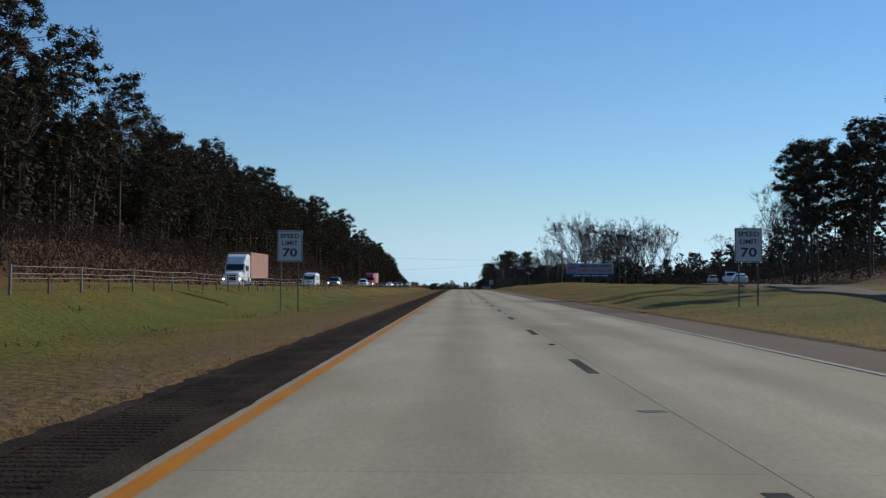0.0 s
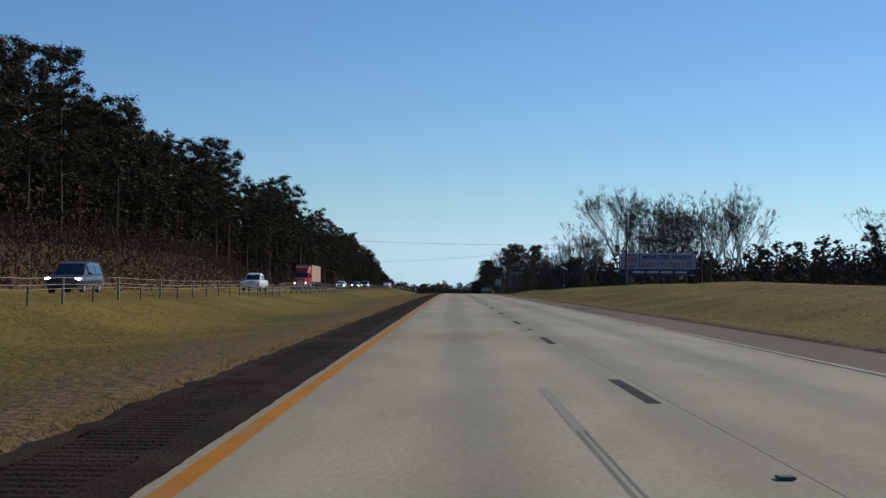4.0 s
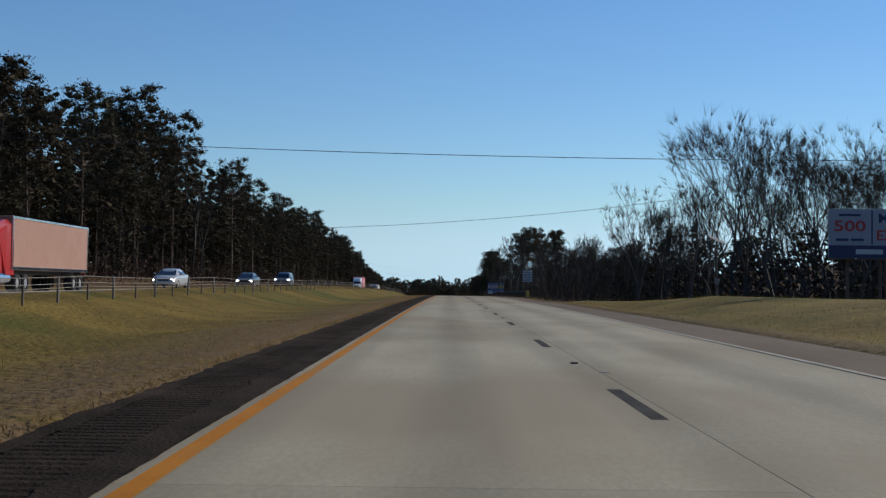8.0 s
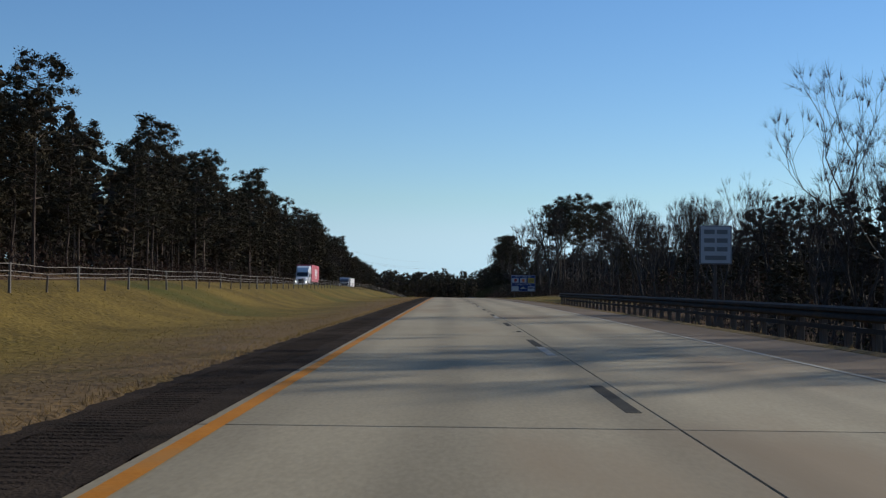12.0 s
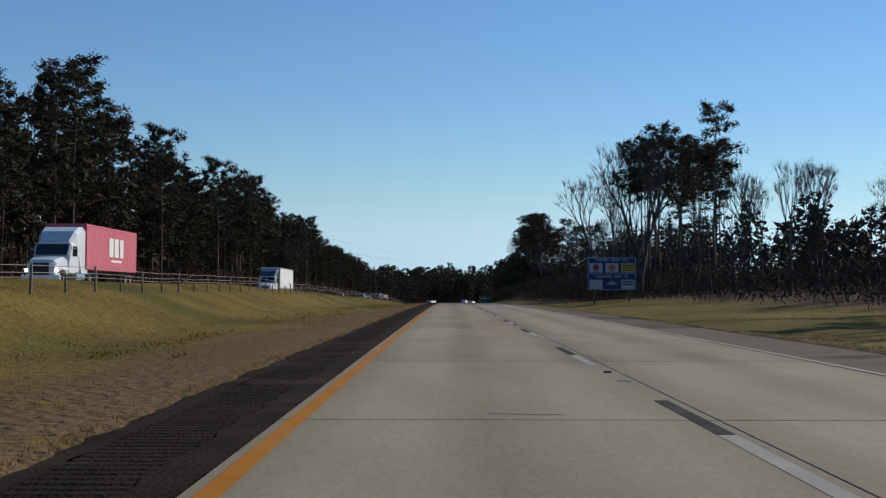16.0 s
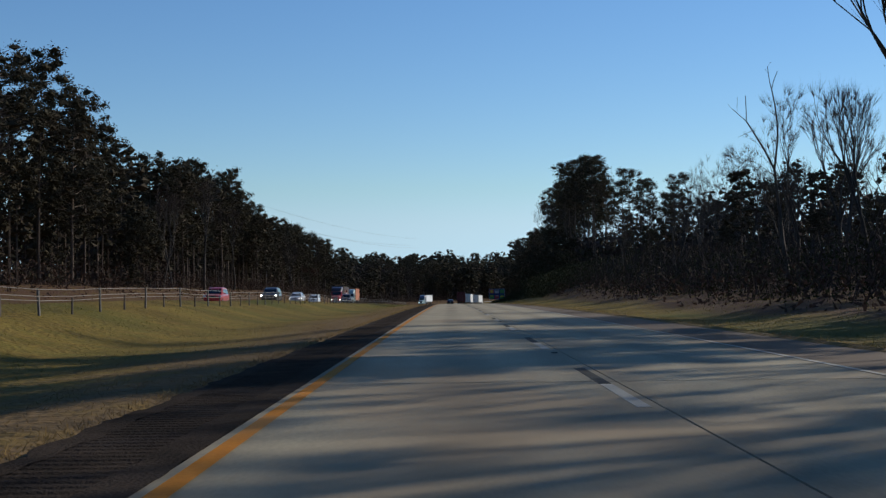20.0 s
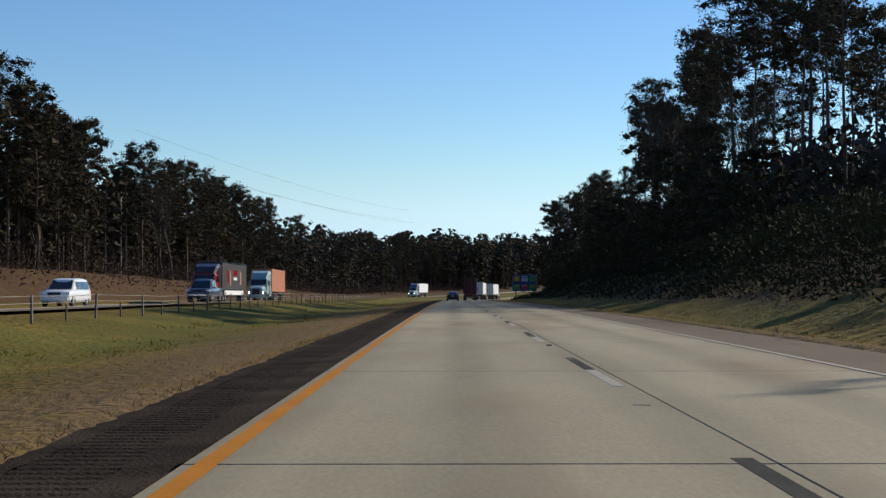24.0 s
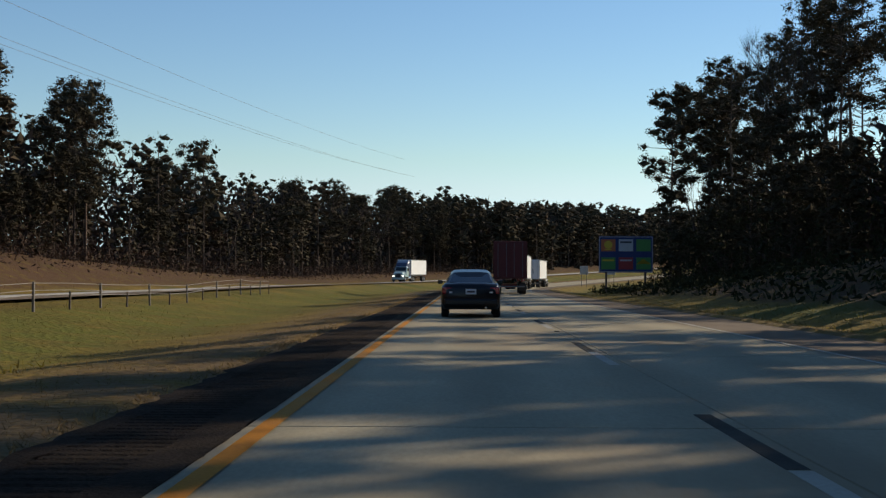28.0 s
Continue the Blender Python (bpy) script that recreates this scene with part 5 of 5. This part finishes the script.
# a bleached trunk leaning at the foot of the woods
limb = Wood()
p0 = at(751, -45, turf(751, -45) - 0.1)
limb.limb(p0, p0 + Vector((1.5, 0.8, 1.7)), 0.17, 0.13, 6)
limb.limb(p0 + Vector((1.5, 0.8, 1.7)), p0 + Vector((3.1, 1.5, 3.2)), 0.13, 0.05, 6)
limb.limb(p0 + Vector((1.5, 0.8, 1.7)), p0 + Vector((2.3, 1.7, 1.6)), 0.07, 0.03, 5)
tagged(new("fallen_limb", limb.mesh("fallen_limb", plain("bleached wood", (0.55, 0.53, 0.5), 0.8))), "bleached broken trunk leaning at the wood's edge", "limb")

# ---- guard rail over the creek ----
RAIL_U = 10.75
# weathered steel; the shade on its near side is put into the dark colour
M_RAIL = material("weathered steel toned for shade", (0.030, 0.026, 0.024), (0.060, 0.050, 0.044), 0.8, 4, 40, (0.07, 0.05, 0.035), 0.1, 0.002, metal=0.1, spec=0.15)


def swept(name, prof, s0, s1, parent, mat, step=2.0):
    """A rail of the profile (u, z) along the road."""
    verts, faces = [], []
    ss = np.linspace(s0, s1, int((s1 - s0) / step) + 1)
    n = len(prof)
    for s in ss:
        verts += [at(s, u, z) for u, z in prof]
    for i in range(len(ss) - 1):
        faces += [(i * n + j, i * n + (j + 1) % n, (i + 1) * n + (j + 1) % n, (i + 1) * n + j) for j in range(n)]
    return part(name, mesh_of(name, verts, faces, mat), None, parent)


rail = thing("guard_rail", Matrix.Identity(4), "weathered steel guard rail on posts above the creek", "guard rail")
wave = [(RAIL_U + du, z) for du, z in ((0.0, 0.78), (-0.08, 0.73), (-0.08, 0.66), (-0.01, 0.62), (-0.08, 0.57), (-0.08, 0.50), (0.0, 0.45), (0.02, 0.45), (0.02, 0.78))]
swept("rail_beam", wave, 416, 506, rail, M_RAIL)
swept("lower_rail", [(RAIL_U + du, z) for du, z in ((-0.02, 0.33), (-0.02, 0.22), (0.02, 0.22), (0.02, 0.33))], 424, 500, rail, M_RAIL)
rp = bpy.data.meshes.new("rail_post")
box(0.15, 0.2, 1.3, 0, 0, 0.1, 0.015, seg=1).to_mesh(rp)
rp.materials.append(M_POLE)
for k in range(48):
    p = new("rail_post", rp)
    p.parent = rail
    p.matrix_basis = stand(416.4 + k * 1.9, RAIL_U + 0.13, 0, tilt=False)
part("end_marker", box(0.36, 0.03, 0.75, *(at(416, RAIL_U, 0.45))), material("faded yellow board", (0.45, 0.30, 0.04), (0.55, 0.38, 0.07), 0.6, 4, 20, (0.2, 0.15, 0.05), 0.0), rail, "faded yellow marker board")

# ---- signs ----
M_SIGN = material("sign white", (0.40, 0.41, 0.42), (0.47, 0.48, 0.49), 0.5, 1.5, 20, bump=0)
M_BLUE = material("sign blue", (0.010, 0.026, 0.115), (0.014, 0.035, 0.145), 0.45, 1.0, 20, bump=0)
M_SIGNBACK = material("sign back metal", (0.30, 0.31, 0.31), (0.40, 0.41, 0.41), 0.5, 2, 20, metal=0.5, bump=0)


def lettering(body, size, mat, parent, x, z, y, width=None, name="lettering"):
    """Raised letters facing -y, their middle at x, z."""
    c = bpy.data.curves.new(name, "FONT")
    c.body, c.size, c.align_x, c.align_y, c.extrude, c.resolution_u = body, size, "CENTER", "CENTER", 0.004, 3
    c.offset = size * 0.022
    tmp = new("tmp", c)
    bpy.context.view_layer.update()
    me = bpy.data.meshes.new_from_object(tmp.evaluated_get(bpy.context.evaluated_depsgraph_get()))
    w = max(v.co.x for v in me.vertices) - min(v.co.x for v in me.vertices)
    bpy.data.objects.remove(tmp)
    me.transform(Matrix.Translation((x, y, z)) @ Matrix.Rotation(radians(90), 4, "X") @ Matrix.Diagonal((width / w if width else 1, 1, 1, 1)))
    me.materials.clear()
    me.materials.append(mat)
    return part(name, me, None, parent)


def bars(parent, mat, x, z, y, width, height, n, name="text_bar"):
    """Writing that cannot be read, as plain bars."""
    for k in range(n):
        w = width / n * 0.84
        part(name, box(w, 0.008, height, x - width / 2 + (k + 0.5) * width / n, y, z), mat, parent)


def speed_sign(s, u):
    g = turf(s, u)
    t = thing("speed_limit_sign", stand(s, u, g, tilt=False), "white speed limit sign with black letters on two thin posts", "road sign", "speed limit signs")
    base = (2.3 if u < 0 else 2.1) - g * 0.6
    p = part("panel", box(1.22, 0.02, 1.52, 0, 0, base + 0.76, 0.005), M_SIGN, t)
    for sx in (-1, 1):
        part("border", box(0.025, 0.006, 1.46, sx * 0.57, -0.013, base + 0.76), M_INK, p)
        part("border", box(1.16, 0.006, 0.025, 0, -0.013, base + 0.76 + sx * 0.72), M_INK, p)
        part("post", box(0.06, 0.06, base + 1.9, sx * 0.42, 0.045, (base + 0.9) / 2, 0.01), M_GALV if sx < 0 else M_POLE, t)
    lettering("SPEED", 0.30, M_INK, p, 0, base + 1.24, -0.016, 0.95)
    lettering("LIMIT", 0.30, M_INK, p, 0, base + 0.90, -0.016, 0.78)
    lettering("70", 0.56, M_INK, p, 0, base + 0.42, -0.016, 0.72)


speed_sign(60.4, -6.5)
speed_sign(55, 14.6)

# the board of four lines behind the guard rail
g = turf(463, 13.8)
t = thing("notice_sign", stand(463, 13.8, g, tilt=False), "white notice sign with four dark lines on one post", "road sign")
p = part("panel", box(1.45, 0.02, 1.75, 0, 0, 3.15 - g, 0.01), M_SIGN, t)
for sx in (-1, 1):
    part("border", box(0.03, 0.006, 1.70, sx * 0.69, -0.013, 3.15 - g), M_INK, p)
    part("border", box(1.4, 0.006, 0.03, 0, -0.013, 3.15 - g + sx * 0.845), M_INK, p)
for k, n in enumerate((2, 2, 2, 1)):
    bars(p, M_GREYP, 0, 3.15 - g + 0.58 - k * 0.39, -0.014, 1.15, 0.2, n)
part("post", box(0.12, 0.12, 4.3 - g, 0, 0.075, 1.9 - g / 2, 0.01), M_POLE, t)


def logo_board(s, u, w, h, z0, rows, label, head_lines):
    """A blue services board on two dark posts, with plain coloured panels."""
    g = turf(s, u)
    t = thing("services_sign", stand(s, u, g, tilt=False), label, "road sign", "blue services signs")
    zc = z0 - g + h / 2
    p = part("panel", box(w, 0.05, h, 0, 0, zc, 0.02), M_BLUE, t)
    e = 0.05
    for sx in (-1, 1):
        part("border", box(e, 0.012, h - 0.1, sx * (w / 2 - 0.07), -0.03, zc), M_SIGN, p)
        part("border", box(w - 0.16, 0.012, e, 0, -0.03, zc + sx * (h / 2 - 0.07)), M_SIGN, p)
        part("post", box(0.2, 0.2, zc + h / 2 + 0.3, sx * w * 0.36, 0.13, (zc + h / 2 - 0.3) / 2, 0.02), M_POLE, t)
    n = len(rows)
    if n == 2 and head_lines:
        part("divider", box(w - 0.16, 0.012, e, 0, -0.03, zc), M_SIGN, p)
    for j, row in enumerate(rows):
        rh = h / n
        top = zc + h / 2 - j * rh
        if head_lines:
            lettering(head_lines[j], 0.36, M_SIGN, p, 0, top - 0.30, -0.032, w * 0.66)
        for i, cols in enumerate(row):
            lw, lh = w * 0.265, rh * (0.56 if head_lines else 0.66)
            x = (i - 1) * w * 0.325
            z = top - rh * (0.64 if head_lines else 0.5)
            q = part("logo_panel", box(lw, 0.02, lh, x, -0.035, z, 0.01), cols[0], p)
            if cols[1] == "disc":
                part("logo_shape", rod((x, -0.044, z + 0.04), (x, -0.054, z + 0.04), lh * 0.34, n=20), cols[2], q)
                part("logo_shape", box(lw * 0.5, 0.008, lh * 0.08, x, -0.05, z - lh * 0.36), cols[2], q)
            elif cols[1] == "wedge":
                bm = bmesh.new()
                f = bm.faces.new([bm.verts.new(v) for v in ((x - lw * 0.5, -0.05, z - 0.05), (x + lw * 0.5, -0.05, z - 0.05), (x, -0.05, z + lh * 0.4))])
                bmesh.ops.solidify(bm, geom=[f], thickness=0.01)
                part("logo_shape", bm, cols[2], q)
            else:
                for k in range(cols[3]):
                    part("logo_shape", box(lw * 0.8, 0.008, lh * 0.14, x, -0.05, z + lh * (0.26 - k * 0.26)), cols[2], q)
    return t


L_RED, L_ORANGE, L_YEL = plain("logo red", (0.36, 0.03, 0.03)), plain("logo orange", (0.5, 0.13, 0.04)), plain("logo yellow", (0.62, 0.42, 0.03))
L_GREEN, L_TEAL, L_NAVY, L_CREAM = plain("logo green", (0.05, 0.22, 0.05)), plain("logo teal", (0.30, 0.48, 0.48)), plain("logo navy", (0.015, 0.02, 0.08)), plain("logo cream", (0.6, 0.55, 0.42))
logo_board(674, 18.6, 5.2, 3.5, 1.55,
           (((M_SIGN, "disc", L_RED), (M_SIGN, "disc", L_ORANGE), (L_YEL, "bars", M_INK, 3)), ((M_SIGN, "bars", L_TEAL, 1), (M_BLUE, "wedge", L_CREAM), (M_SIGN, "bars", L_NAVY, 2))),
           "large blue services board with six coloured panels on two posts", ("FOOD - EXIT 172", "LODGING - EXIT 172"))
logo_board(1092, 16.4, 5.2, 3.5, 1.86,
           (((L_ORANGE, "disc", L_YEL), (M_SIGN, "bars", M_INK, 1), (L_GREEN, "disc", L_GREEN)), ((L_GREEN, "bars", L_YEL, 1), (L_RED, "bars", M_SIGN, 1), (L_GREEN, "wedge", L_YEL))),
           "blue services board with small bright panels by the cutting", None)
for s, u, w in ((1230, 11.5, 1.6), (1190, 10.8, 1.4)):
    g = turf(s, u)
    t = thing("small_road_sign", stand(s, u, g, tilt=False), "pale grey road sign on two posts", "road sign")
    part("panel", box(w, 0.03, w * 1.05, 0, 0, 2.9, 0.01), M_SIGNBACK, t)
    for sx in (-1, 1):
        part("post", box(0.08, 0.08, 3.2, sx * w * 0.3, 0.06, 1.4, 0.01), M_GALV, t)

# the billboard beyond the mound
g = turf(381, 42)
t = thing("billboard", stand(381, 42, g, -4, tilt=False), "wide pale billboard with a dark lower band on steel legs", "billboard")
zb = 4.0 - g
face = part("panel", box(14.6, 0.25, 4.3, 0, 0, zb + 2.15, 0.03), material("billboard pale face", (0.24, 0.25, 0.30), (0.30, 0.31, 0.36), 0.6, 0.5, 10, bump=0), t)
part("band", box(14.6, 0.03, 1.1, 0, -0.135, zb + 0.56), L_NAVY, face)
part("divider", box(0.12, 0.03, 3.0, -3.6, -0.135, zb + 2.7), L_NAVY, face)
lettering("MINUTES AWAY", 1.1, L_NAVY, face, 1.7, zb + 3.45, -0.14, 9.6)
lettering("EXIT 171 ON I-75", 1.2, L_RED, face, 1.7, zb + 1.95, -0.14, 9.8)
lettering("500", 1.3, L_RED, face, -5.5, zb + 2.75, -0.14, 2.7)
bars(face, L_NAVY, -5.5, zb + 1.6, -0.14, 2.6, 0.22, 2)
bars(face, L_NAVY, -5.5, zb + 3.75, -0.14, 2.2, 0.2, 1)
bars(face, M_SIGN, 0.3, zb + 0.56, -0.155, 11.0, 0.42, 4)
part("catwalk", box(14.6, 0.7, 0.08, 0, -0.4, zb - 0.1), M_POLE, t)
for k in range(5):
    part("leg", box(0.25, 0.25, zb + 4.0, -5.6 + k * 2.8, 0.3, (zb + 3.0) / 2 - 0.5, 0.02), M_POLE, t)


# ---- poles and wires ----
def utility_pole(s, u, h, arms=3):
    g = turf(s, u)
    t = thing("utility_pole", stand(s, u, g, tilt=False), "dark wooden utility pole with short insulator arms", "utility pole", "utility poles")
    part("pole", rod((0, 0, -1), (0, 0, h), 0.19, 0.12, 12), M_POLE, t)
    for k in range(arms):
        a = part("insulator_arm", rod((-0.9, 0, h - 0.3 - k * 1.5), (0.9, 0, h - 0.3 - k * 1.5), 0.05, n=8), M_GREYP, t)
        for sx in (-1, 1):
            part("insulator", rod((sx * 0.9, 0, h - 0.3 - k * 1.5), (sx * 1.3, 0, h - 0.34 - k * 1.5), 0.06, 0.03, 8), M_SIGNBACK, a)
    return t


def wire(name, a, b, sag, r=0.018, label="thin dark power line over the road"):
    verts, faces = [], []
    n = 30
    a, b = Vector(a), Vector(b)
    for k in range(n + 1):
        f = k / n
        p = a.lerp(b, f) - Vector((0, 0, 4 * sag * f * (1 - f)))
        verts += [p + Vector(d) for d in ((-r * 0.2, r, 0), (0, 0, r), (r * 0.2, -r, 0), (0, 0, -r))]
        if k:
            i = 4 * (k - 1)
            faces += [(i + j, i + (j + 1) % 4, i + 4 + (j + 1) % 4, i + 4 + j) for j in range(4)]
    return tagged(new(name, mesh_of(name, verts, faces, M_WIRE)), label, "power line", "power lines")


utility_pole(340, 30, 13.6)
utility_pole(340, -62, 12.8)
utility_pole(388, 52, 17.6, 2)
utility_pole(388, -60, 8.8, 1)
wire("power_line", at(340, 30, 8.2), at(340, -62, 11.3), 1.2)
wire("power_line", at(388, 52, 15.0), at(388, -60, 8.2), 4.9)
wire("power_line", at(640, 110, 19), at(640, 60, 18), 1.0)
for du, dz in ((0, 0), (-6, 1.5), (-3, 5)):
    wire("power_line", at(1040, -50 + du, 24.6 + dz), at(937, -13 + du, 0) + 390 * (at(936, 0) - at(934, 0)).normalized() + Vector((0, 0, 30 + dz)), 2.0, 0.022, "thin power line slanting over the woods")
# a solar panel on a short post at the end of the mound
g = turf(370, 22.5)
t = thing("solar_panel_post", stand(370, 22.5, g, tilt=False), "small dark solar panel tilted on a slim steel post", "solar panel")
part("post", rod((0, 0, -0.5), (0, 0, 4.6), 0.10, 0.08, 10), M_POLE, t)
q = part("panel", box(1.35, 1.0, 0.06, 0, 0, 4.75, 0.01, rot=Matrix.Rotation(radians(24), 4, "Y") @ Matrix.Rotation(radians(18), 4, "X")), M_BLACK, t)
part("control_box", box(0.34, 0.22, 0.45, 0, -0.16, 1.5, 0.02), M_GREYP, t)
M_MAST = plain("red and white mast", (0.45, 0.40, 0.38), 0.5)
t = thing("lattice_mast", stand(1005, -46, turf(1005, -46), tilt=False), "slender pale radio mast rising from the woods", "mast")
part("mast", rod((0, 0, -0.5), (0, 0, 18), 0.10, 0.06, 8), M_MAST, t)
for k in range(5):
    part("mast_joint", rod((0, 0, 2 + k * 3.2), (0, 0, 2.35 + k * 3.2), 0.13, 0.13, 8), M_SIGN if k % 2 else M_MAST, t)

# ---- road pieces ----
def slab_mesh(w, ln, edge, mat=M_SLAB):
    b = box(w, ln, 0.18, 0, 0, -0.09, edge, seg=1)
    me = bpy.data.meshes.new("slab")
    b.to_mesh(me)
    b.free()
    me.materials.append(mat)
    return me


SL = {(0, 0): slab_mesh(3.905, SLAB + 0.02, 0.0, M_SLAB_NEW), (0, 1): slab_mesh(3.905, SLAB - 0.026, 0.008), (1, 0): slab_mesh(3.69, SLAB + 0.02, 0.0, M_SLAB_NEW), (1, 1): slab_mesh(3.69, SLAB - 0.024, 0.008)}
_rs = random.Random(2)
k = 0
while True:
    s = SLAB0 + (k - 14) * SLAB
    k += 1
    if s > 1090:
        break
    if s < -12:
        continue
    old = 1 if s > 352 else 0
    for lane, u in ((0, -0.175 + 3.905 / 2), (1, JOINT + 0.008 + 3.69 / 2)):
        sl = new("slab", SL[lane, old])
        sl.parent = road
        sl.matrix_basis = stand(s + SLAB / 2, u, 0.0 + _rs.uniform(-0.0004, 0.0004))
SLAB_END = s
strip("far_lane", (-0.175, 3.725), SLAB_END, 1600, M_SLAB, road, 0.0, 5.0)
strip("far_lane", (3.735, 7.43), SLAB_END, 1600, M_SLAB, road, 0.0, 5.0)

# lane dashes: a black one and a worn white one behind it
DASH, DASH0 = 12.192, 19.3


def mark(name, w, ln, mat):
    me = bpy.data.meshes.new(name)
    b = box(w, ln, 0.004)
    b.to_mesh(me)
    b.free()
    me.materials.append(mat)
    return me


d_black, d_white = mark("dash", 0.15, 3.05, M_DASH), mark("white_dash", 0.15, 3.0, M_WORN)
stud = bpy.data.meshes.new("road_stud")
box(0.11, 0.10, 0.02, 0, 0, 0.012, 0.006, seg=1).to_mesh(stud)
stud.materials.append(M_TAR)
patch = mark("tar_patch", 0.22, 0.12, M_TAR)
for k in range(-2, 92):
    s = DASH0 + k * DASH
    for nm, me, ds, u in (("dash", d_black, 1.52, 3.55), ("white_dash", d_white, 4.6, 3.55)):
        if nm == "white_dash" and (s < 330 or (s < 560 and k % 2)):
            continue
        o = new(nm, me)
        o.parent = road
        o.matrix_basis = stand(s - ds, u, 0.001)
    if k % 2 == 0:
        o = new("road_stud", stud)
        o.parent = road
        o.matrix_basis = stand(s + 4.4, 3.56, 0.002)
    if _rs.random() < 0.55:
        o = new("tar_patch", patch)
        o.parent = road
        o.matrix_basis = stand(s + _rs.uniform(1.5, 7), 3.5 + _rs.uniform(-0.15, 0.3), 0.0012, _rs.uniform(-15, 15)) @ Matrix.Diagonal((_rs.uniform(0.6, 1.3), _rs.uniform(0.5, 1.6), 1, 1))


def ribbon(pts, w, mat, name="tar_seam", lift=0.0022):
    """A wavy seam of sealant along (s, u) points."""
    verts, faces = [], []
    n = len(pts)
    for i, (s, u) in enumerate(pts):
        a, b = pts[max(0, i - 1)], pts[min(n - 1, i + 1)]
        d = Vector((b[0] - a[0], b[1] - a[1])).normalized()
        k = w * (0.8 + 0.4 * noise.noise((s * 2, u * 2, 1))) / 2
        verts += [at(s - d.y * k, u + d.x * k, lift), at(s + d.y * k, u - d.x * k, lift)]
        if i:
            faces.append((2 * i - 1, 2 * i - 2, 2 * i, 2 * i + 1))
    ob = new(name, mesh_of(name, verts, faces, mat))
    ob.parent = road


M_SKID_DARK = material("dark tyre mark", (0.165, 0.145, 0.11), (0.21, 0.185, 0.14), 0.9, 1.5, 26, (0.2, 0.18, 0.13), 0.3, 0.004, coords="World", spec=0.1, stretch=(1, 0.2, 1))
M_SKID = material("tyre mark", (0.21, 0.185, 0.14), (0.26, 0.23, 0.175), 0.85, 1.5, 26, (0.28, 0.25, 0.19), 0.3, 0.004, coords="World", stretch=(1, 0.2, 1))
ribbon([(s, 2.62 + 0.05 * math.sin(s * 0.07)) for s in np.arange(66, 154, 2.0)], 0.13, M_SKID, "tyre_mark")
for du in (-0.028, 0.03):
    ribbon([(s, 2.62 + du + 0.05 * math.sin(s * 0.07)) for s in np.arange(68, 150, 2.0)], 0.028, M_SKID_DARK, "tyre_mark", 0.004)
ribbon([(s, 5.25 + 0.04 * math.sin(s * 0.05)) for s in np.arange(66, 120, 2.0)], 0.12, M_SKID, "tyre_mark")
ribbon([(379 + i * 0.5, 5.08 + 0.14 * math.sin(i * 0.7)) for i in range(15)], 0.11, M_TAR)
ribbon([(385 + i * 0.4, 4.55 - 0.02 * i + 0.06 * math.sin(i)) for i in range(8)], 0.10, M_TAR)
ribbon([(395 + i * 0.5, 5.6 + 0.1 * math.sin(i * 0.9)) for i in range(12)], 0.10, M_TAR)
ribbon([(380.8 + 0.05 * math.sin(u * 3), u) for u in np.arange(-0.1, 3.3, 0.2)], 0.02, M_TAR)
ribbon([(382.3 + 0.05 * math.sin(u * 4), u) for u in np.arange(0.1, 3.4, 0.2)], 0.02, M_TAR)
ribbon([(318 + 0.5 * u, u) for u in np.arange(5.0, 7.3, 0.2)], 0.04, M_TAR)
for s, u0, u1 in ((554.3, 1.7, 2.5), (592.5, 1.9, 2.8), (660.6, 1.1, 3.3), (659.9, 1.7, 2.3), (726, 0.2, 3.2), (610, 0.5, 1.3)):
    ribbon([(s + 0.05 * math.sin(u * 5), u) for u in np.arange(u0, u1, 0.1)], 0.06, M_TAR)


def rumble():
    """Grooves across the inner shoulder, as one corrugated strip."""
    verts, faces = [], []
    s, i = 0.0, 0
    prof = ((0.0, 0.0), (0.10, 0.0), (0.13, -0.011), (0.165, -0.011), (0.20, 0.0))
    while s < 1080:
        for ds, z in prof[:4]:
            verts += [at(s + ds, -1.22, z - 0.008), at(s + ds, -0.50, z - 0.008)]
        s += 0.20
    n = len(verts) // 2
    faces = [(2 * i, 2 * i + 1, 2 * i + 3, 2 * i + 2) for i in range(n - 1)]
    ob = new("rumble_grooves", mesh_of("rumble_grooves", verts, faces, M_ASPH))
    ob.parent = shoulder
    tagged(ob, "rows of ground grooves in the dark asphalt", kind="stuff")


rumble()


def ragged(name, u_in, u_out, amp, mat, parent, dz, s0=-5, s1=1090, step=0.2):
    """A band of asphalt whose edges wander."""
    verts, faces = [], []
    n = int((s1 - s0) / step)
    for i in range(n):
        s = s0 + i * step
        a = noise.noise((s * 0.8, 5.0, u_in)) * amp * 0.5 + noise.noise((s * 2.7, 9.0, u_in)) * amp
        b = noise.noise((s * 0.7, 15.0, u_out)) * amp * 0.5 + noise.noise((s * 2.9, 19.0, u_out)) * amp
        verts += [at(s, u_out + b * 1.5, dz), at(s, u_in + a, dz)]
        if i:
            faces.append((2 * i - 2, 2 * i - 1, 2 * i + 1, 2 * i))
    ob = new(name, mesh_of(name, verts, faces, mat))
    ob.parent = parent


ragged("asphalt_lip", -0.165, -0.50, 0.035, M_ASPH, shoulder, 0.006)
ragged("asphalt_rim", -1.21, -1.44, 0.06, M_ASPH, shoulder, -0.006)
